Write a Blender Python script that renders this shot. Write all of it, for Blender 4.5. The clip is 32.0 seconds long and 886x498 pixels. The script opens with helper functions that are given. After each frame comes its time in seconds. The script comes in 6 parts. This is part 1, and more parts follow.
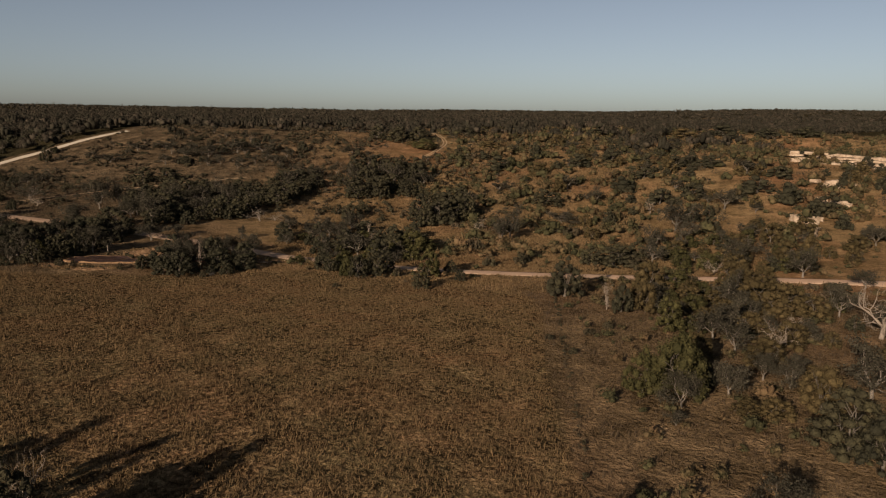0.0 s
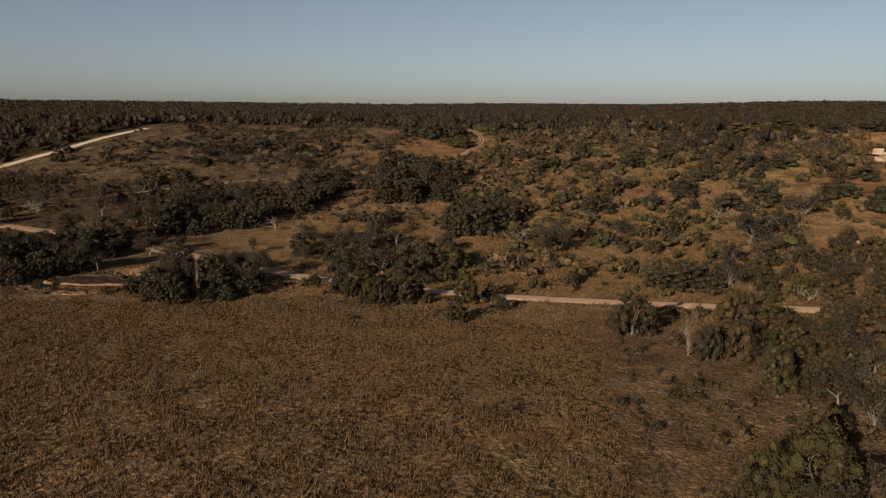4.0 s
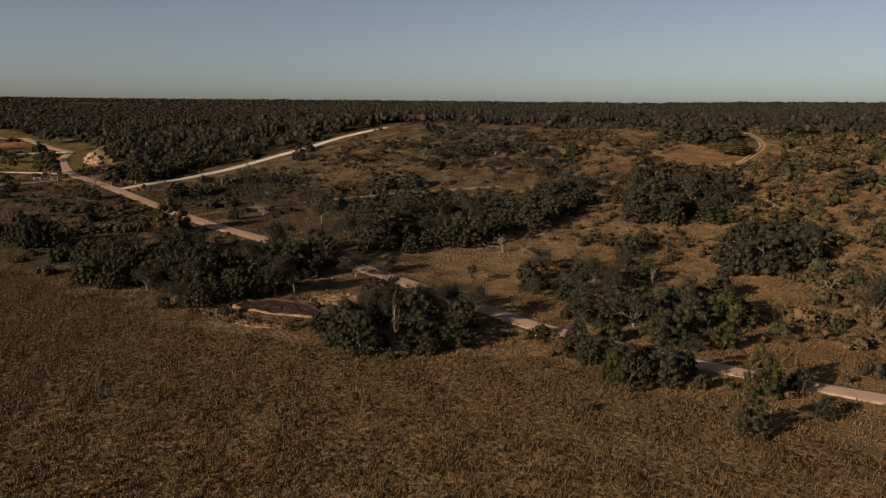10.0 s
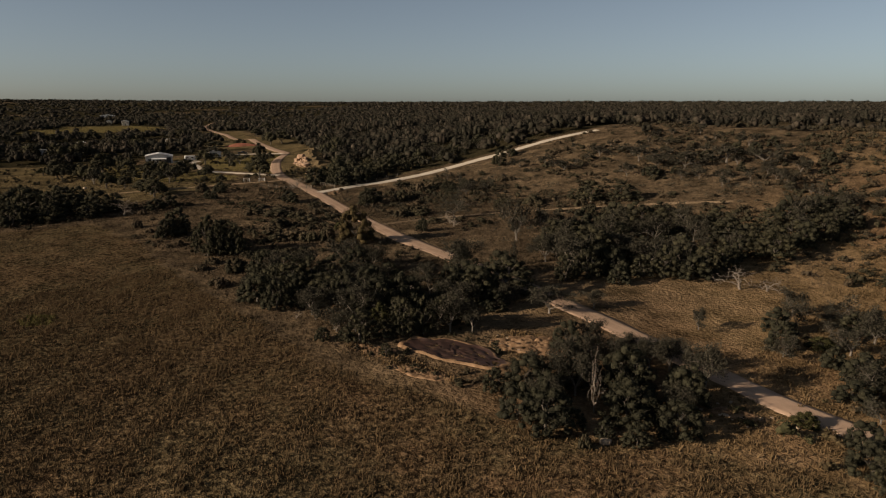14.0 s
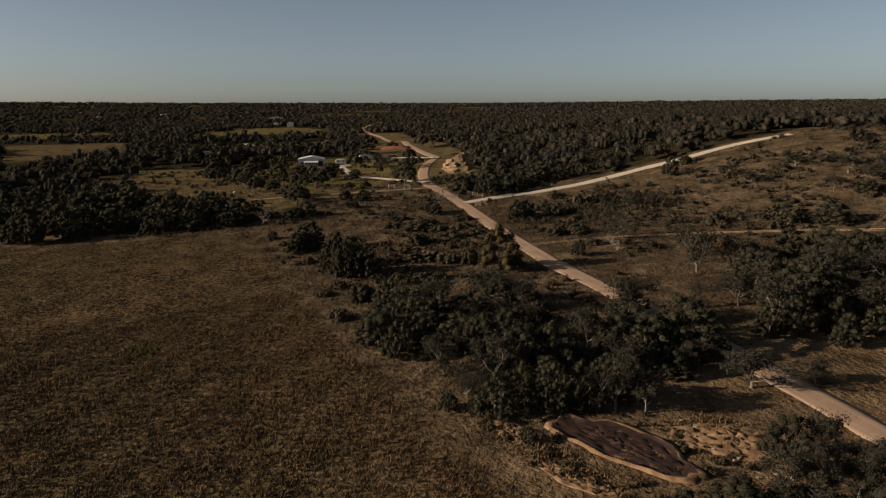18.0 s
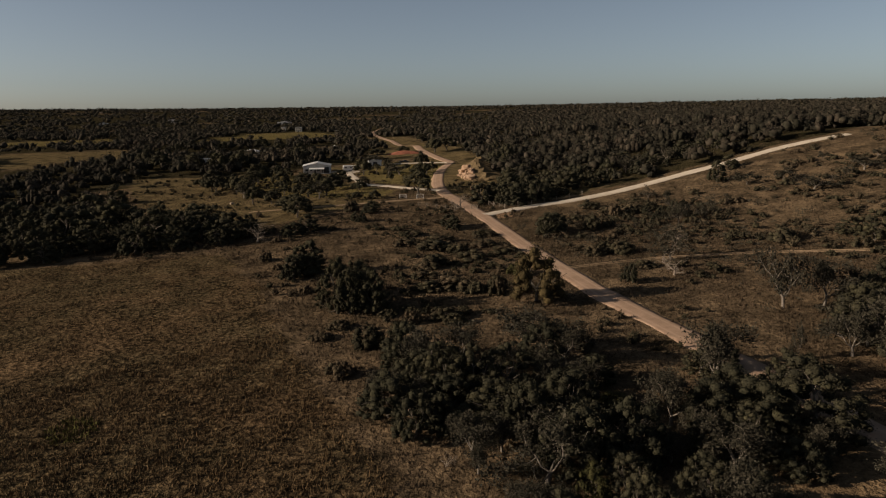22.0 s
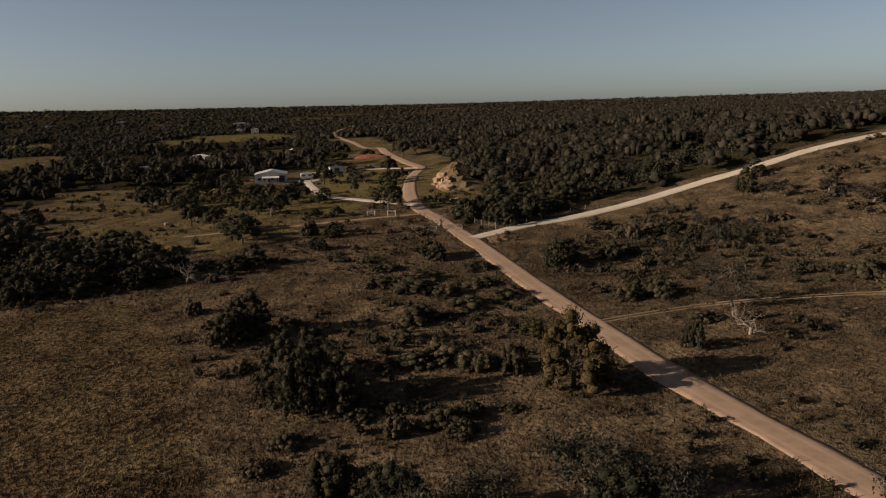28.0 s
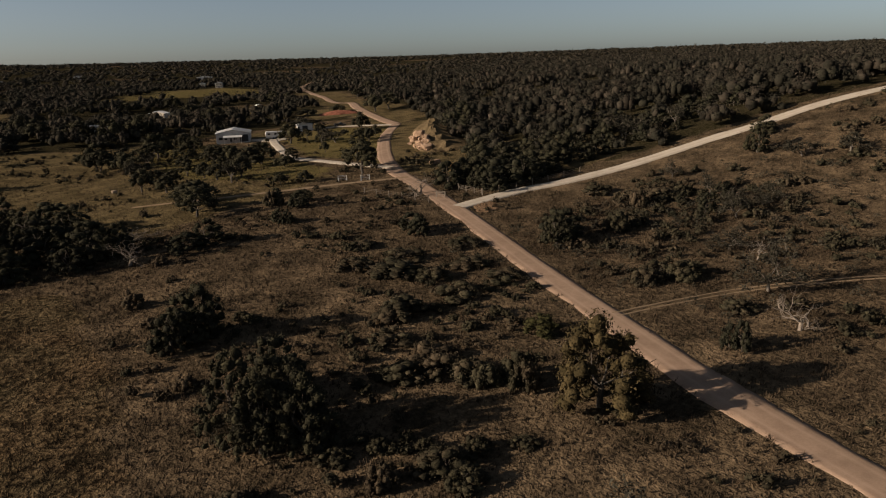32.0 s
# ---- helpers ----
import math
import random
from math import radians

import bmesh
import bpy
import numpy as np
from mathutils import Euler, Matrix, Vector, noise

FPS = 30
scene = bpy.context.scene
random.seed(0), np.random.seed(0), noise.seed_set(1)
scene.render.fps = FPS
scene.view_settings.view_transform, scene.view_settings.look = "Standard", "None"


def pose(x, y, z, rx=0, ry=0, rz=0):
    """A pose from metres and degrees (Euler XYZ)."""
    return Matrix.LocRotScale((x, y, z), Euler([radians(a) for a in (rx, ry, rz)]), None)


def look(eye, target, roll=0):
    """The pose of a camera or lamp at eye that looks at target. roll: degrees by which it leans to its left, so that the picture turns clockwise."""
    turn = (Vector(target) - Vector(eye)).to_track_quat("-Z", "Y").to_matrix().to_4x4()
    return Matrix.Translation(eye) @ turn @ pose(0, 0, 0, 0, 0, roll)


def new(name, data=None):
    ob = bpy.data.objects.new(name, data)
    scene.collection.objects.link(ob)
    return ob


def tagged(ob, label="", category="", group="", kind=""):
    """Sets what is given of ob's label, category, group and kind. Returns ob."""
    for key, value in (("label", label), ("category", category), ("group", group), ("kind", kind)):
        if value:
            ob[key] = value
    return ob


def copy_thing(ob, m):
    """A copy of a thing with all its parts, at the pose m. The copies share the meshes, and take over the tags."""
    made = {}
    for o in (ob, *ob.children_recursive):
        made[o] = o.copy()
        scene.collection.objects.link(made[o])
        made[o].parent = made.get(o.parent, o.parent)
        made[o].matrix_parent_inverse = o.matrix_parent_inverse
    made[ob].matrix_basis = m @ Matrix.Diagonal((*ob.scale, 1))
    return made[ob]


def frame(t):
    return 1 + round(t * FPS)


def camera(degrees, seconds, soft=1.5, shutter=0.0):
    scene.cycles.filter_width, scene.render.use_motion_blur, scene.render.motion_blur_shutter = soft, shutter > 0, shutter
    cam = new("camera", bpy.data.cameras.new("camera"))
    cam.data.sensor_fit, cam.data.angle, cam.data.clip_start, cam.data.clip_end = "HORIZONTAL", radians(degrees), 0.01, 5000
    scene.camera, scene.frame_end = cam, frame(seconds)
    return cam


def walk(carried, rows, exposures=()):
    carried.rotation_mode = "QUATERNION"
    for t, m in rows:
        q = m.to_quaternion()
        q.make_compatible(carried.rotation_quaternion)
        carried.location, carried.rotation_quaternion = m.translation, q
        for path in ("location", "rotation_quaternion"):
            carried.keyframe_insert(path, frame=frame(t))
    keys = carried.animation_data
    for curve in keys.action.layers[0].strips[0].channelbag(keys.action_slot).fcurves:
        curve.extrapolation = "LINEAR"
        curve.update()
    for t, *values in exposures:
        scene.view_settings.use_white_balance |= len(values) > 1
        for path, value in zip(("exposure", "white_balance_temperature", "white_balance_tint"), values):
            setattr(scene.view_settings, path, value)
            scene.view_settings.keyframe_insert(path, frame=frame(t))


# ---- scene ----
cam = camera(63.00, 32.0, 1.1)
PATH = [
    (0, 0.01, 0.01, 35.99, 3.63, -10.40, 0.94),
    (0.5, -0.32, 3.30, 36.24, 4.35, -10.53, 0.89),
    (1, -0.64, 6.61, 36.45, 4.93, -10.65, 0.84),
    (1.5, -0.87, 9.96, 36.56, 5.47, -10.70, 0.84),
    (2, -1.06, 13.35, 36.60, 6.01, -10.75, 0.83),
    (2.5, -1.32, 16.74, 36.61, 6.44, -10.81, 0.82),
    (4.5, -3.14, 30.41, 36.55, 6.46, -10.94, 0.51),
    (5, -3.71, 33.67, 36.54, 8.00, -10.97, 0.55),
    (5.5, -4.32, 36.88, 36.52, 10.58, -11.00, 0.58),
    (6, -5.00, 40.06, 36.50, 12.52, -11.03, 0.62),
    (6.5, -5.74, 43.23, 36.47, 14.24, -11.05, 0.64),
    (7, -6.52, 46.38, 36.45, 15.90, -11.07, 0.65),
    (7.5, -7.37, 49.51, 36.41, 17.48, -11.09, 0.67),
    (8, -8.29, 52.62, 36.38, 18.95, -11.11, 0.68),
    (8.5, -9.29, 55.73, 36.34, 20.43, -11.13, 0.69),
    (9, -10.39, 58.85, 36.31, 22.09, -11.15, 0.71),
    (9.5, -11.58, 61.97, 36.27, 23.80, -11.16, 0.66),
    (10, -12.85, 65.10, 36.24, 25.50, -11.17, 0.62),
    (10.5, -14.21, 68.21, 36.20, 27.31, -11.18, 0.57),
    (11, -15.65, 71.30, 36.16, 29.12, -11.19, 0.53),
    (11.5, -17.17, 74.40, 36.13, 31.06, -11.20, 0.43),
    (12, -18.76, 77.51, 36.09, 33.24, -11.21, 0.34),
    (12.5, -20.45, 80.56, 36.05, 35.47, -11.22, 0.25),
    (13, -22.27, 83.48, 35.99, 37.71, -11.22, 0.16),
    (13.5, -24.23, 86.26, 35.88, 39.85, -11.19, 0.15),
    (14, -26.30, 88.94, 35.77, 41.92, -11.16, 0.15),
    (14.5, -28.41, 91.50, 35.71, 43.72, -11.12, 0.14),
    (16.5, -37.13, 100.45, 36.22, 50.26, -11.15, -0.04),
    (17, -39.58, 102.68, 36.27, 51.80, -11.14, -0.11),
    (17.5, -42.14, 104.93, 36.28, 53.16, -11.12, -0.18),
    (18, -44.80, 107.09, 36.26, 54.16, -11.10, -0.26),
    (18.5, -47.59, 109.09, 36.19, 54.28, -11.09, -0.33),
    (19, -50.49, 110.92, 36.08, 54.42, -11.06, -0.46),
    (19.5, -53.39, 112.70, 35.96, 54.47, -11.03, -0.53),
    (20, -56.26, 114.43, 35.83, 54.52, -10.99, -0.59),
    (20.5, -59.14, 116.13, 35.70, 54.66, -10.95, -0.65),
    (21, -62.05, 117.82, 35.58, 54.81, -10.91, -0.71),
    (21.5, -65.02, 119.53, 35.48, 54.90, -10.87, -0.77),
    (22, -68.06, 121.26, 35.43, 55.05, -10.84, -0.84),
    (22.5, -71.19, 123.03, 35.42, 55.18, -10.85, -0.82),
    (23, -74.33, 124.79, 35.42, 55.30, -10.87, -0.81),
    (23.5, -77.44, 126.53, 35.40, 55.46, -10.86, -0.87),
    (24, -80.54, 128.24, 35.35, 55.61, -10.86, -0.93),
    (24.5, -83.61, 129.94, 35.32, 55.76, -10.85, -0.99),
    (25, -86.61, 131.62, 35.32, 55.91, -10.85, -1.05),
    (25.5, -89.51, 133.28, 35.38, 55.67, -10.84, -1.11),
    (27.5, -100.35, 139.73, 36.14, 52.86, -11.03, -1.40),
    (28, -102.62, 141.26, 36.05, 52.17, -11.04, -1.43),
    (28.5, -104.78, 142.73, 35.98, 51.52, -11.04, -1.50),
    (29, -106.87, 144.09, 35.94, 50.85, -11.03, -1.57),
    (29.5, -108.93, 145.29, 35.98, 50.10, -11.03, -1.57),
    (30, -110.96, 146.46, 36.03, 49.81, -11.03, -1.57),
    (30.5, -112.94, 147.71, 36.03, 50.00, -11.43, -1.61),
    (31, -114.88, 149.01, 36.00, 49.89, -12.50, -1.66),
    (31.5, -116.81, 150.33, 35.95, 49.96, -13.63, -1.70),
    (32, -118.74, 151.63, 35.91, 50.10, -14.71, -1.74),
]
walk(cam, [(t, pose(x, y, z, 90 + pitch, 0, yaw) @ pose(0, 0, 0, 0, 0, roll)) for t, x, y, z, yaw, pitch, roll in PATH], [(0.0, 0.72, 7150, 12), (8.0, 0.70, 7100, 12), (15.0, 0.73, 6900, 8), (28.0, 0.73, 6800, 10), (32.0, 0.70, 6650, 9)])

# ---- world, sun and exposure ----
SUN_FROM = Vector((-0.46, -0.89, 0.32)).normalized()
world = bpy.data.worlds.new("sky")
scene.world = world
world.use_nodes = True
wn = world.node_tree
wn.nodes.clear()
sky = wn.nodes.new("ShaderNodeTexSky")
sky.sky_type = "NISHITA"
sky.sun_disc = False
sky.sun_elevation = math.asin(SUN_FROM.z)
sky.sun_rotation = math.atan2(SUN_FROM.x, SUN_FROM.y)
sky.altitude = 300
sky.air_density, sky.dust_density, sky.ozone_density = 0.6, 1.2, 2.6
bg = wn.nodes.new("ShaderNodeBackground")
bg.inputs["Strength"].default_value = 0.051
wo = wn.nodes.new("ShaderNodeOutputWorld")
haze = wn.nodes.new("ShaderNodeMix")
haze.data_type, haze.blend_type = "RGBA", "MULTIPLY"
haze.inputs[0].default_value = 1.0
haze.inputs[7].default_value = (1.12, 1.02, 0.90, 1)
wn.links.new(sky.outputs[0], haze.inputs[6])
grey = wn.nodes.new("ShaderNodeHueSaturation")
grey.inputs["Saturation"].default_value = 0.72
wn.links.new(haze.outputs[2], grey.inputs["Color"])
wn.links.new(grey.outputs[0], bg.inputs[0])
wn.links.new(bg.outputs[0], wo.inputs[0])
sun_data = bpy.data.lights.new("sun", "SUN")
sun_data.energy, sun_data.angle, sun_data.color = 5.0, radians(0.6), (1.0, 0.83, 0.69)
sun = new("sun", sun_data)
sun.matrix_world = look((0, 0, 200), Vector((0, 0, 200)) - SUN_FROM)


# ---- materials ----
def material(name, rough=0.9, spec=0.2):
    m = bpy.data.materials.new(name)
    m.use_nodes = True
    nt = m.node_tree
    b = nt.nodes["Principled BSDF"]
    b.inputs["Roughness"].default_value = rough
    b.inputs["Specular IOR Level"].default_value = spec
    return m, nt, b


def link(nt, a, b):
    nt.links.new(a, b)


def noise_node(nt, scale, detail=4.0, rough=0.6, vector=None):
    n = nt.nodes.new("ShaderNodeTexNoise")
    n.inputs["Scale"].default_value, n.inputs["Detail"].default_value, n.inputs["Roughness"].default_value = scale, detail, rough
    if vector is not None:
        link(nt, vector, n.inputs["Vector"])
    return n.outputs["Fac"]


def ramp(nt, fac, stops):
    r = nt.nodes.new("ShaderNodeValToRGB")
    while len(r.color_ramp.elements) < len(stops):
        r.color_ramp.elements.new(0.5)
    for e, (p, c) in zip(r.color_ramp.elements, stops):
        e.position, e.color = p, (*c, 1)
    link(nt, fac, r.inputs["Fac"])
    return r.outputs["Color"]


def mix(nt, fac, a, b, kind="MIX"):
    m = nt.nodes.new("ShaderNodeMix")
    m.data_type, m.blend_type = "RGBA", kind
    for value, socket in ((fac, m.inputs[0]), (a, m.inputs[6]), (b, m.inputs[7])):
        if isinstance(value, (int, float)):
            socket.default_value = value
        elif isinstance(value, tuple):
            socket.default_value = (*value, 1)
        else:
            link(nt, value, socket)
    return m.outputs[2]


def calc(nt, op, a, b=0.0, clamp=False):
    m = nt.nodes.new("ShaderNodeMath")
    m.operation, m.use_clamp = op, clamp
    for value, socket in ((a, m.inputs[0]), (b, m.inputs[1])):
        if isinstance(value, (int, float)):
            socket.default_value = value
        else:
            link(nt, value, socket)
    return m.outputs[0]


def bump(nt, bsdf, height, strength, distance):
    b = nt.nodes.new("ShaderNodeBump")
    b.inputs["Strength"].default_value, b.inputs["Distance"].default_value = strength, distance
    link(nt, height, b.inputs["Height"])
    link(nt, b.outputs[0], bsdf.inputs["Normal"])


def position(nt):
    return nt.nodes.new("ShaderNodeNewGeometry").outputs["Position"]


def ground_material():
    m, nt, b = material("dry_grass_ground", 1.0, 0.0)
    pos = position(nt)
    att = nt.nodes.new("ShaderNodeAttribute")
    att.attribute_name = "cover"
    sep = nt.nodes.new("ShaderNodeSeparateColor")
    link(nt, att.outputs["Color"], sep.inputs[0])
    big, mid, fine = noise_node(nt, 0.02, 3, 0.6, pos), noise_node(nt, 0.16, 4, 0.65, pos), noise_node(nt, 1.6, 5, 0.75, pos)
    both = calc(nt, "ADD", calc(nt, "MULTIPLY", mid, 0.6), calc(nt, "MULTIPLY", fine, 0.4))
    hill = ramp(nt, both, [(0.34, (0.042, 0.028, 0.014)), (0.45, (0.118, 0.079, 0.039)), (0.56, (0.200, 0.134, 0.070)), (0.70, (0.300, 0.202, 0.109))])
    red = ramp(nt, both, [(0.34, (0.044, 0.024, 0.012)), (0.54, (0.175, 0.096, 0.050)), (0.70, (0.260, 0.150, 0.082))])
    hill = mix(nt, calc(nt, "MULTIPLY", calc(nt, "SUBTRACT", big, 0.48), 5.0, True), hill, red)
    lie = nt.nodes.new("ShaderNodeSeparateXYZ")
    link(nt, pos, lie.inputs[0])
    # Westward darkening puts the dimmer look of side-lit grass into the colour.
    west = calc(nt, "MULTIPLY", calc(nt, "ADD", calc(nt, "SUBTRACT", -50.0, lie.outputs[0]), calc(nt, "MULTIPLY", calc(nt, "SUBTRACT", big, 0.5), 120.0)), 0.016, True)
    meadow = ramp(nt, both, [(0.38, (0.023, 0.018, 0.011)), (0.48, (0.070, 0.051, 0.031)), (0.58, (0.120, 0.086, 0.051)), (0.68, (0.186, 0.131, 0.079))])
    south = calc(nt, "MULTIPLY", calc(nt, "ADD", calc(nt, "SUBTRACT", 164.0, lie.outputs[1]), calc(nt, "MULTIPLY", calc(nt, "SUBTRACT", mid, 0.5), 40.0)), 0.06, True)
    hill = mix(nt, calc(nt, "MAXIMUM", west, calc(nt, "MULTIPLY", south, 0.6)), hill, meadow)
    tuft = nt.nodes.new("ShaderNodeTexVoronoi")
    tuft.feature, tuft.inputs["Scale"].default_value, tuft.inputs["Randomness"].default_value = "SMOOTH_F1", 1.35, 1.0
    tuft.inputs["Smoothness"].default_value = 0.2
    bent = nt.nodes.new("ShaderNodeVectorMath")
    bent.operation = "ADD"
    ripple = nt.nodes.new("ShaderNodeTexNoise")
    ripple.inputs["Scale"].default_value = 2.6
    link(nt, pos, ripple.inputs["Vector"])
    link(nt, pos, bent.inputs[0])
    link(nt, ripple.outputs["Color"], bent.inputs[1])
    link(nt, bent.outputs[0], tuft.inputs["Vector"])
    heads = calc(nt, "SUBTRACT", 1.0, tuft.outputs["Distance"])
    # Gaps between tufts darken: their shade is put into the colour ramps below.
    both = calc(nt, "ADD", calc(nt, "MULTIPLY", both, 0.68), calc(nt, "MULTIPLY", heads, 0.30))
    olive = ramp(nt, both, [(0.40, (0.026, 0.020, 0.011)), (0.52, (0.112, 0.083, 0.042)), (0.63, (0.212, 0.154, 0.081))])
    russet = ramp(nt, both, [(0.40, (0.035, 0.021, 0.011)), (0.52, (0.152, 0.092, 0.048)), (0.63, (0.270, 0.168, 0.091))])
    drift = noise_node(nt, 0.045, 5, 0.68, pos)
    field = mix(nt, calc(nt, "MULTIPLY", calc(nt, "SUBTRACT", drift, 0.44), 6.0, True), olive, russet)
    # Floor under the trees is near black: crown shade put into its colour.
    shaded_floor = ramp(nt, both, [(0.35, (0.014, 0.013, 0.006)), (0.6, (0.042, 0.034, 0.019)), (0.8, (0.102, 0.070, 0.044))])
    # The field gets the same side-lit darkening, again put into its colour.
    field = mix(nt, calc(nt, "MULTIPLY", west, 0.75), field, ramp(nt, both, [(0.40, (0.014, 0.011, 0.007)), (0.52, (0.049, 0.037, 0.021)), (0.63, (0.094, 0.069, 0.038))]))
    lawn = ramp(nt, both, [(0.3, (0.055, 0.049, 0.017)), (0.7, (0.152, 0.114, 0.050))])
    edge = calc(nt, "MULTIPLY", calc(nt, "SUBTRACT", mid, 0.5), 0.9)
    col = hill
    for channel, other in ((0, field), (1, shaded_floor), (2, lawn)):
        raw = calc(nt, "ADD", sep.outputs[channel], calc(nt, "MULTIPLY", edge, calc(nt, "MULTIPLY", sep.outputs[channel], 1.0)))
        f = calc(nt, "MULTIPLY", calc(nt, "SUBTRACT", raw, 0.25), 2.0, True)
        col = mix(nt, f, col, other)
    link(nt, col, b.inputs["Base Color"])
    bump(nt, b, calc(nt, "ADD", calc(nt, "MULTIPLY", calc(nt, "ADD", fine, mid), 0.6), calc(nt, "MULTIPLY", heads, 0.8)), 1.0, 0.36)
    return m


def leaf_material(name, dark, light, other=None):
    """Foliage: varies from tree to tree and from leaf spray to leaf spray."""
    m, nt, b = material(name, 0.9, 0.02)
    info, geo = nt.nodes.new("ShaderNodeObjectInfo"), nt.nodes.new("ShaderNodeNewGeometry")
    each = calc(nt, "ADD", calc(nt, "MULTIPLY", geo.outputs["Random Per Island"], 0.65), calc(nt, "MULTIPLY", info.outputs["Random"], 0.35))
    col = ramp(nt, each, [(0.1, dark), (0.6, tuple((a + c) / 2 for a, c in zip(dark, light))), (0.95, light)])
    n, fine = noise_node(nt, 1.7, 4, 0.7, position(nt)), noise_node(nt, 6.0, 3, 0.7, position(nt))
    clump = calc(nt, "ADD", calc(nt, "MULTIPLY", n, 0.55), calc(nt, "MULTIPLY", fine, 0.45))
    # Noise hollows darken the leaves: shade between clumps is put into the colour.
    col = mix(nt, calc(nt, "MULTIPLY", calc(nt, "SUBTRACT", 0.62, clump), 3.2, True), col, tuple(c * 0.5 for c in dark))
    if other:
        patch = noise_node(nt, 0.11, 4, 0.7, position(nt))
        col = mix(nt, calc(nt, "MULTIPLY", calc(nt, "SUBTRACT", patch, 0.47), 7.0, True), col, mix(nt, geo.outputs["Random Per Island"], tuple(c * 0.4 for c in other), other))
    link(nt, col, b.inputs["Base Color"])
    bump(nt, b, clump, 0.8, 0.3)
    return m


def bark_material(name, dark, light):
    m, nt, b = material(name, 0.95, 0.03)
    n = noise_node(nt, 6.0, 5, 0.7, position(nt))
    link(nt, ramp(nt, n, [(0.3, dark), (0.7, light)]), b.inputs["Base Color"])
    bump(nt, b, n, 0.6, 0.05)
    return m


def gravel_material(name, dark, light, rut):
    m, nt, b = material(name, 1.0, 0.0)
    pos = position(nt)
    uv = nt.nodes.new("ShaderNodeAttribute")
    uv.attribute_name = "across"
    mid, fine = noise_node(nt, 0.35, 5, 0.7, pos), noise_node(nt, 7.0, 4, 0.7, pos)
    both = calc(nt, "ADD", calc(nt, "MULTIPLY", mid, 0.65), calc(nt, "MULTIPLY", fine, 0.35))
    col = ramp(nt, both, [(0.3, dark), (0.7, light)])
    side = calc(nt, "ABSOLUTE", calc(nt, "SUBTRACT", calc(nt, "ABSOLUTE", uv.outputs["Fac"]), 0.42))
    f = calc(nt, "MULTIPLY", calc(nt, "SUBTRACT", 0.16, side), 3.0, True)
    col = mix(nt, f, col, rut)
    lie = nt.nodes.new("ShaderNodeSeparateXYZ")
    link(nt, pos, lie.inputs[0])
    east = calc(nt, "MULTIPLY", calc(nt, "ADD", lie.outputs[0], 95.0), 0.016, True)
    col = mix(nt, east, col, mix(nt, both, tuple(q * 1.35 for q in dark), tuple(min(q * 1.7, 0.6) for q in light)))
    damp = calc(nt, "MULTIPLY", calc(nt, "SUBTRACT", noise_node(nt, 0.09, 4, 0.75, pos), 0.56), 5.0, True)
    col = mix(nt, calc(nt, "MULTIPLY", damp, 0.45), col, tuple(q * 0.75 for q in dark))
    link(nt, col, b.inputs["Base Color"])
    bump(nt, b, fine, 0.5, 0.05)
    return m


def plain_material(name, dark, light, scale=1.5, rough=0.8, metal=0.0, spec=0.06):
    m, nt, b = material(name, rough, spec)
    n = noise_node(nt, scale, 5, 0.65, position(nt))
    link(nt, ramp(nt, n, [(0.3, dark), (0.7, light)]), b.inputs["Base Color"])
    b.inputs["Metallic"].default_value = metal
    bump(nt, b, n, 0.3, 0.03)
    return m


GROUND = ground_material()
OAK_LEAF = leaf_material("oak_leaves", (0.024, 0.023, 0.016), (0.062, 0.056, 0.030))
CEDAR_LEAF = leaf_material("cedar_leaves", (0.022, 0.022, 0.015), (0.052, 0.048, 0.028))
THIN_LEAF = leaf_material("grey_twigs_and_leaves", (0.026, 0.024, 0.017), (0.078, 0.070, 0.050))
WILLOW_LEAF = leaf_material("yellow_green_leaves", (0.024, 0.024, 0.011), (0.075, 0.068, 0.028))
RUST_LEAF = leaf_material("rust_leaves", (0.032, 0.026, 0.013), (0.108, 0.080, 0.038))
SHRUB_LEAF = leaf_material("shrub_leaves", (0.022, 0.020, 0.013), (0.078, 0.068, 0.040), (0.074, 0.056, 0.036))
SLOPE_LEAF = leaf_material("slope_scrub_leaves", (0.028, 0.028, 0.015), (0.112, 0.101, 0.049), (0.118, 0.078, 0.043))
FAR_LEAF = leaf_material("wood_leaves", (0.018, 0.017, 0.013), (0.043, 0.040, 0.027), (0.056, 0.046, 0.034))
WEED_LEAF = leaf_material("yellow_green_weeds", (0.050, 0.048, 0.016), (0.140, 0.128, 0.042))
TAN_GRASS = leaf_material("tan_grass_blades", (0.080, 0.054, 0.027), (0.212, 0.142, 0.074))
# Brown blades, darkened further in colour for the side-lit look.
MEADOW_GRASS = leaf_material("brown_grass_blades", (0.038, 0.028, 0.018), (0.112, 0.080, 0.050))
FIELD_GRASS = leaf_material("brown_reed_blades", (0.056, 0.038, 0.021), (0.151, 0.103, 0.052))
BARK = bark_material("dark_bark", (0.036, 0.030, 0.024), (0.115, 0.101, 0.083))
GREY_BARK = bark_material("grey_bark", (0.060, 0.052, 0.043), (0.170, 0.148, 0.122))
DEAD_WOOD = bark_material("bleached_wood", (0.088, 0.073, 0.058), (0.231, 0.191, 0.152))
GRAVEL = gravel_material("tan_gravel", (0.180, 0.121, 0.083), (0.315, 0.223, 0.157), (0.340, 0.246, 0.175))
CALICHE = gravel_material("pale_caliche", (0.263, 0.222, 0.170), (0.431, 0.381, 0.308), (0.447, 0.402, 0.339))
DIRT = gravel_material("bare_dirt", (0.134, 0.092, 0.055), (0.257, 0.190, 0.122), (0.281, 0.214, 0.147))
LIMESTONE = plain_material("limestone", (0.145, 0.102, 0.065), (0.340, 0.272, 0.203), 0.9, 0.9)
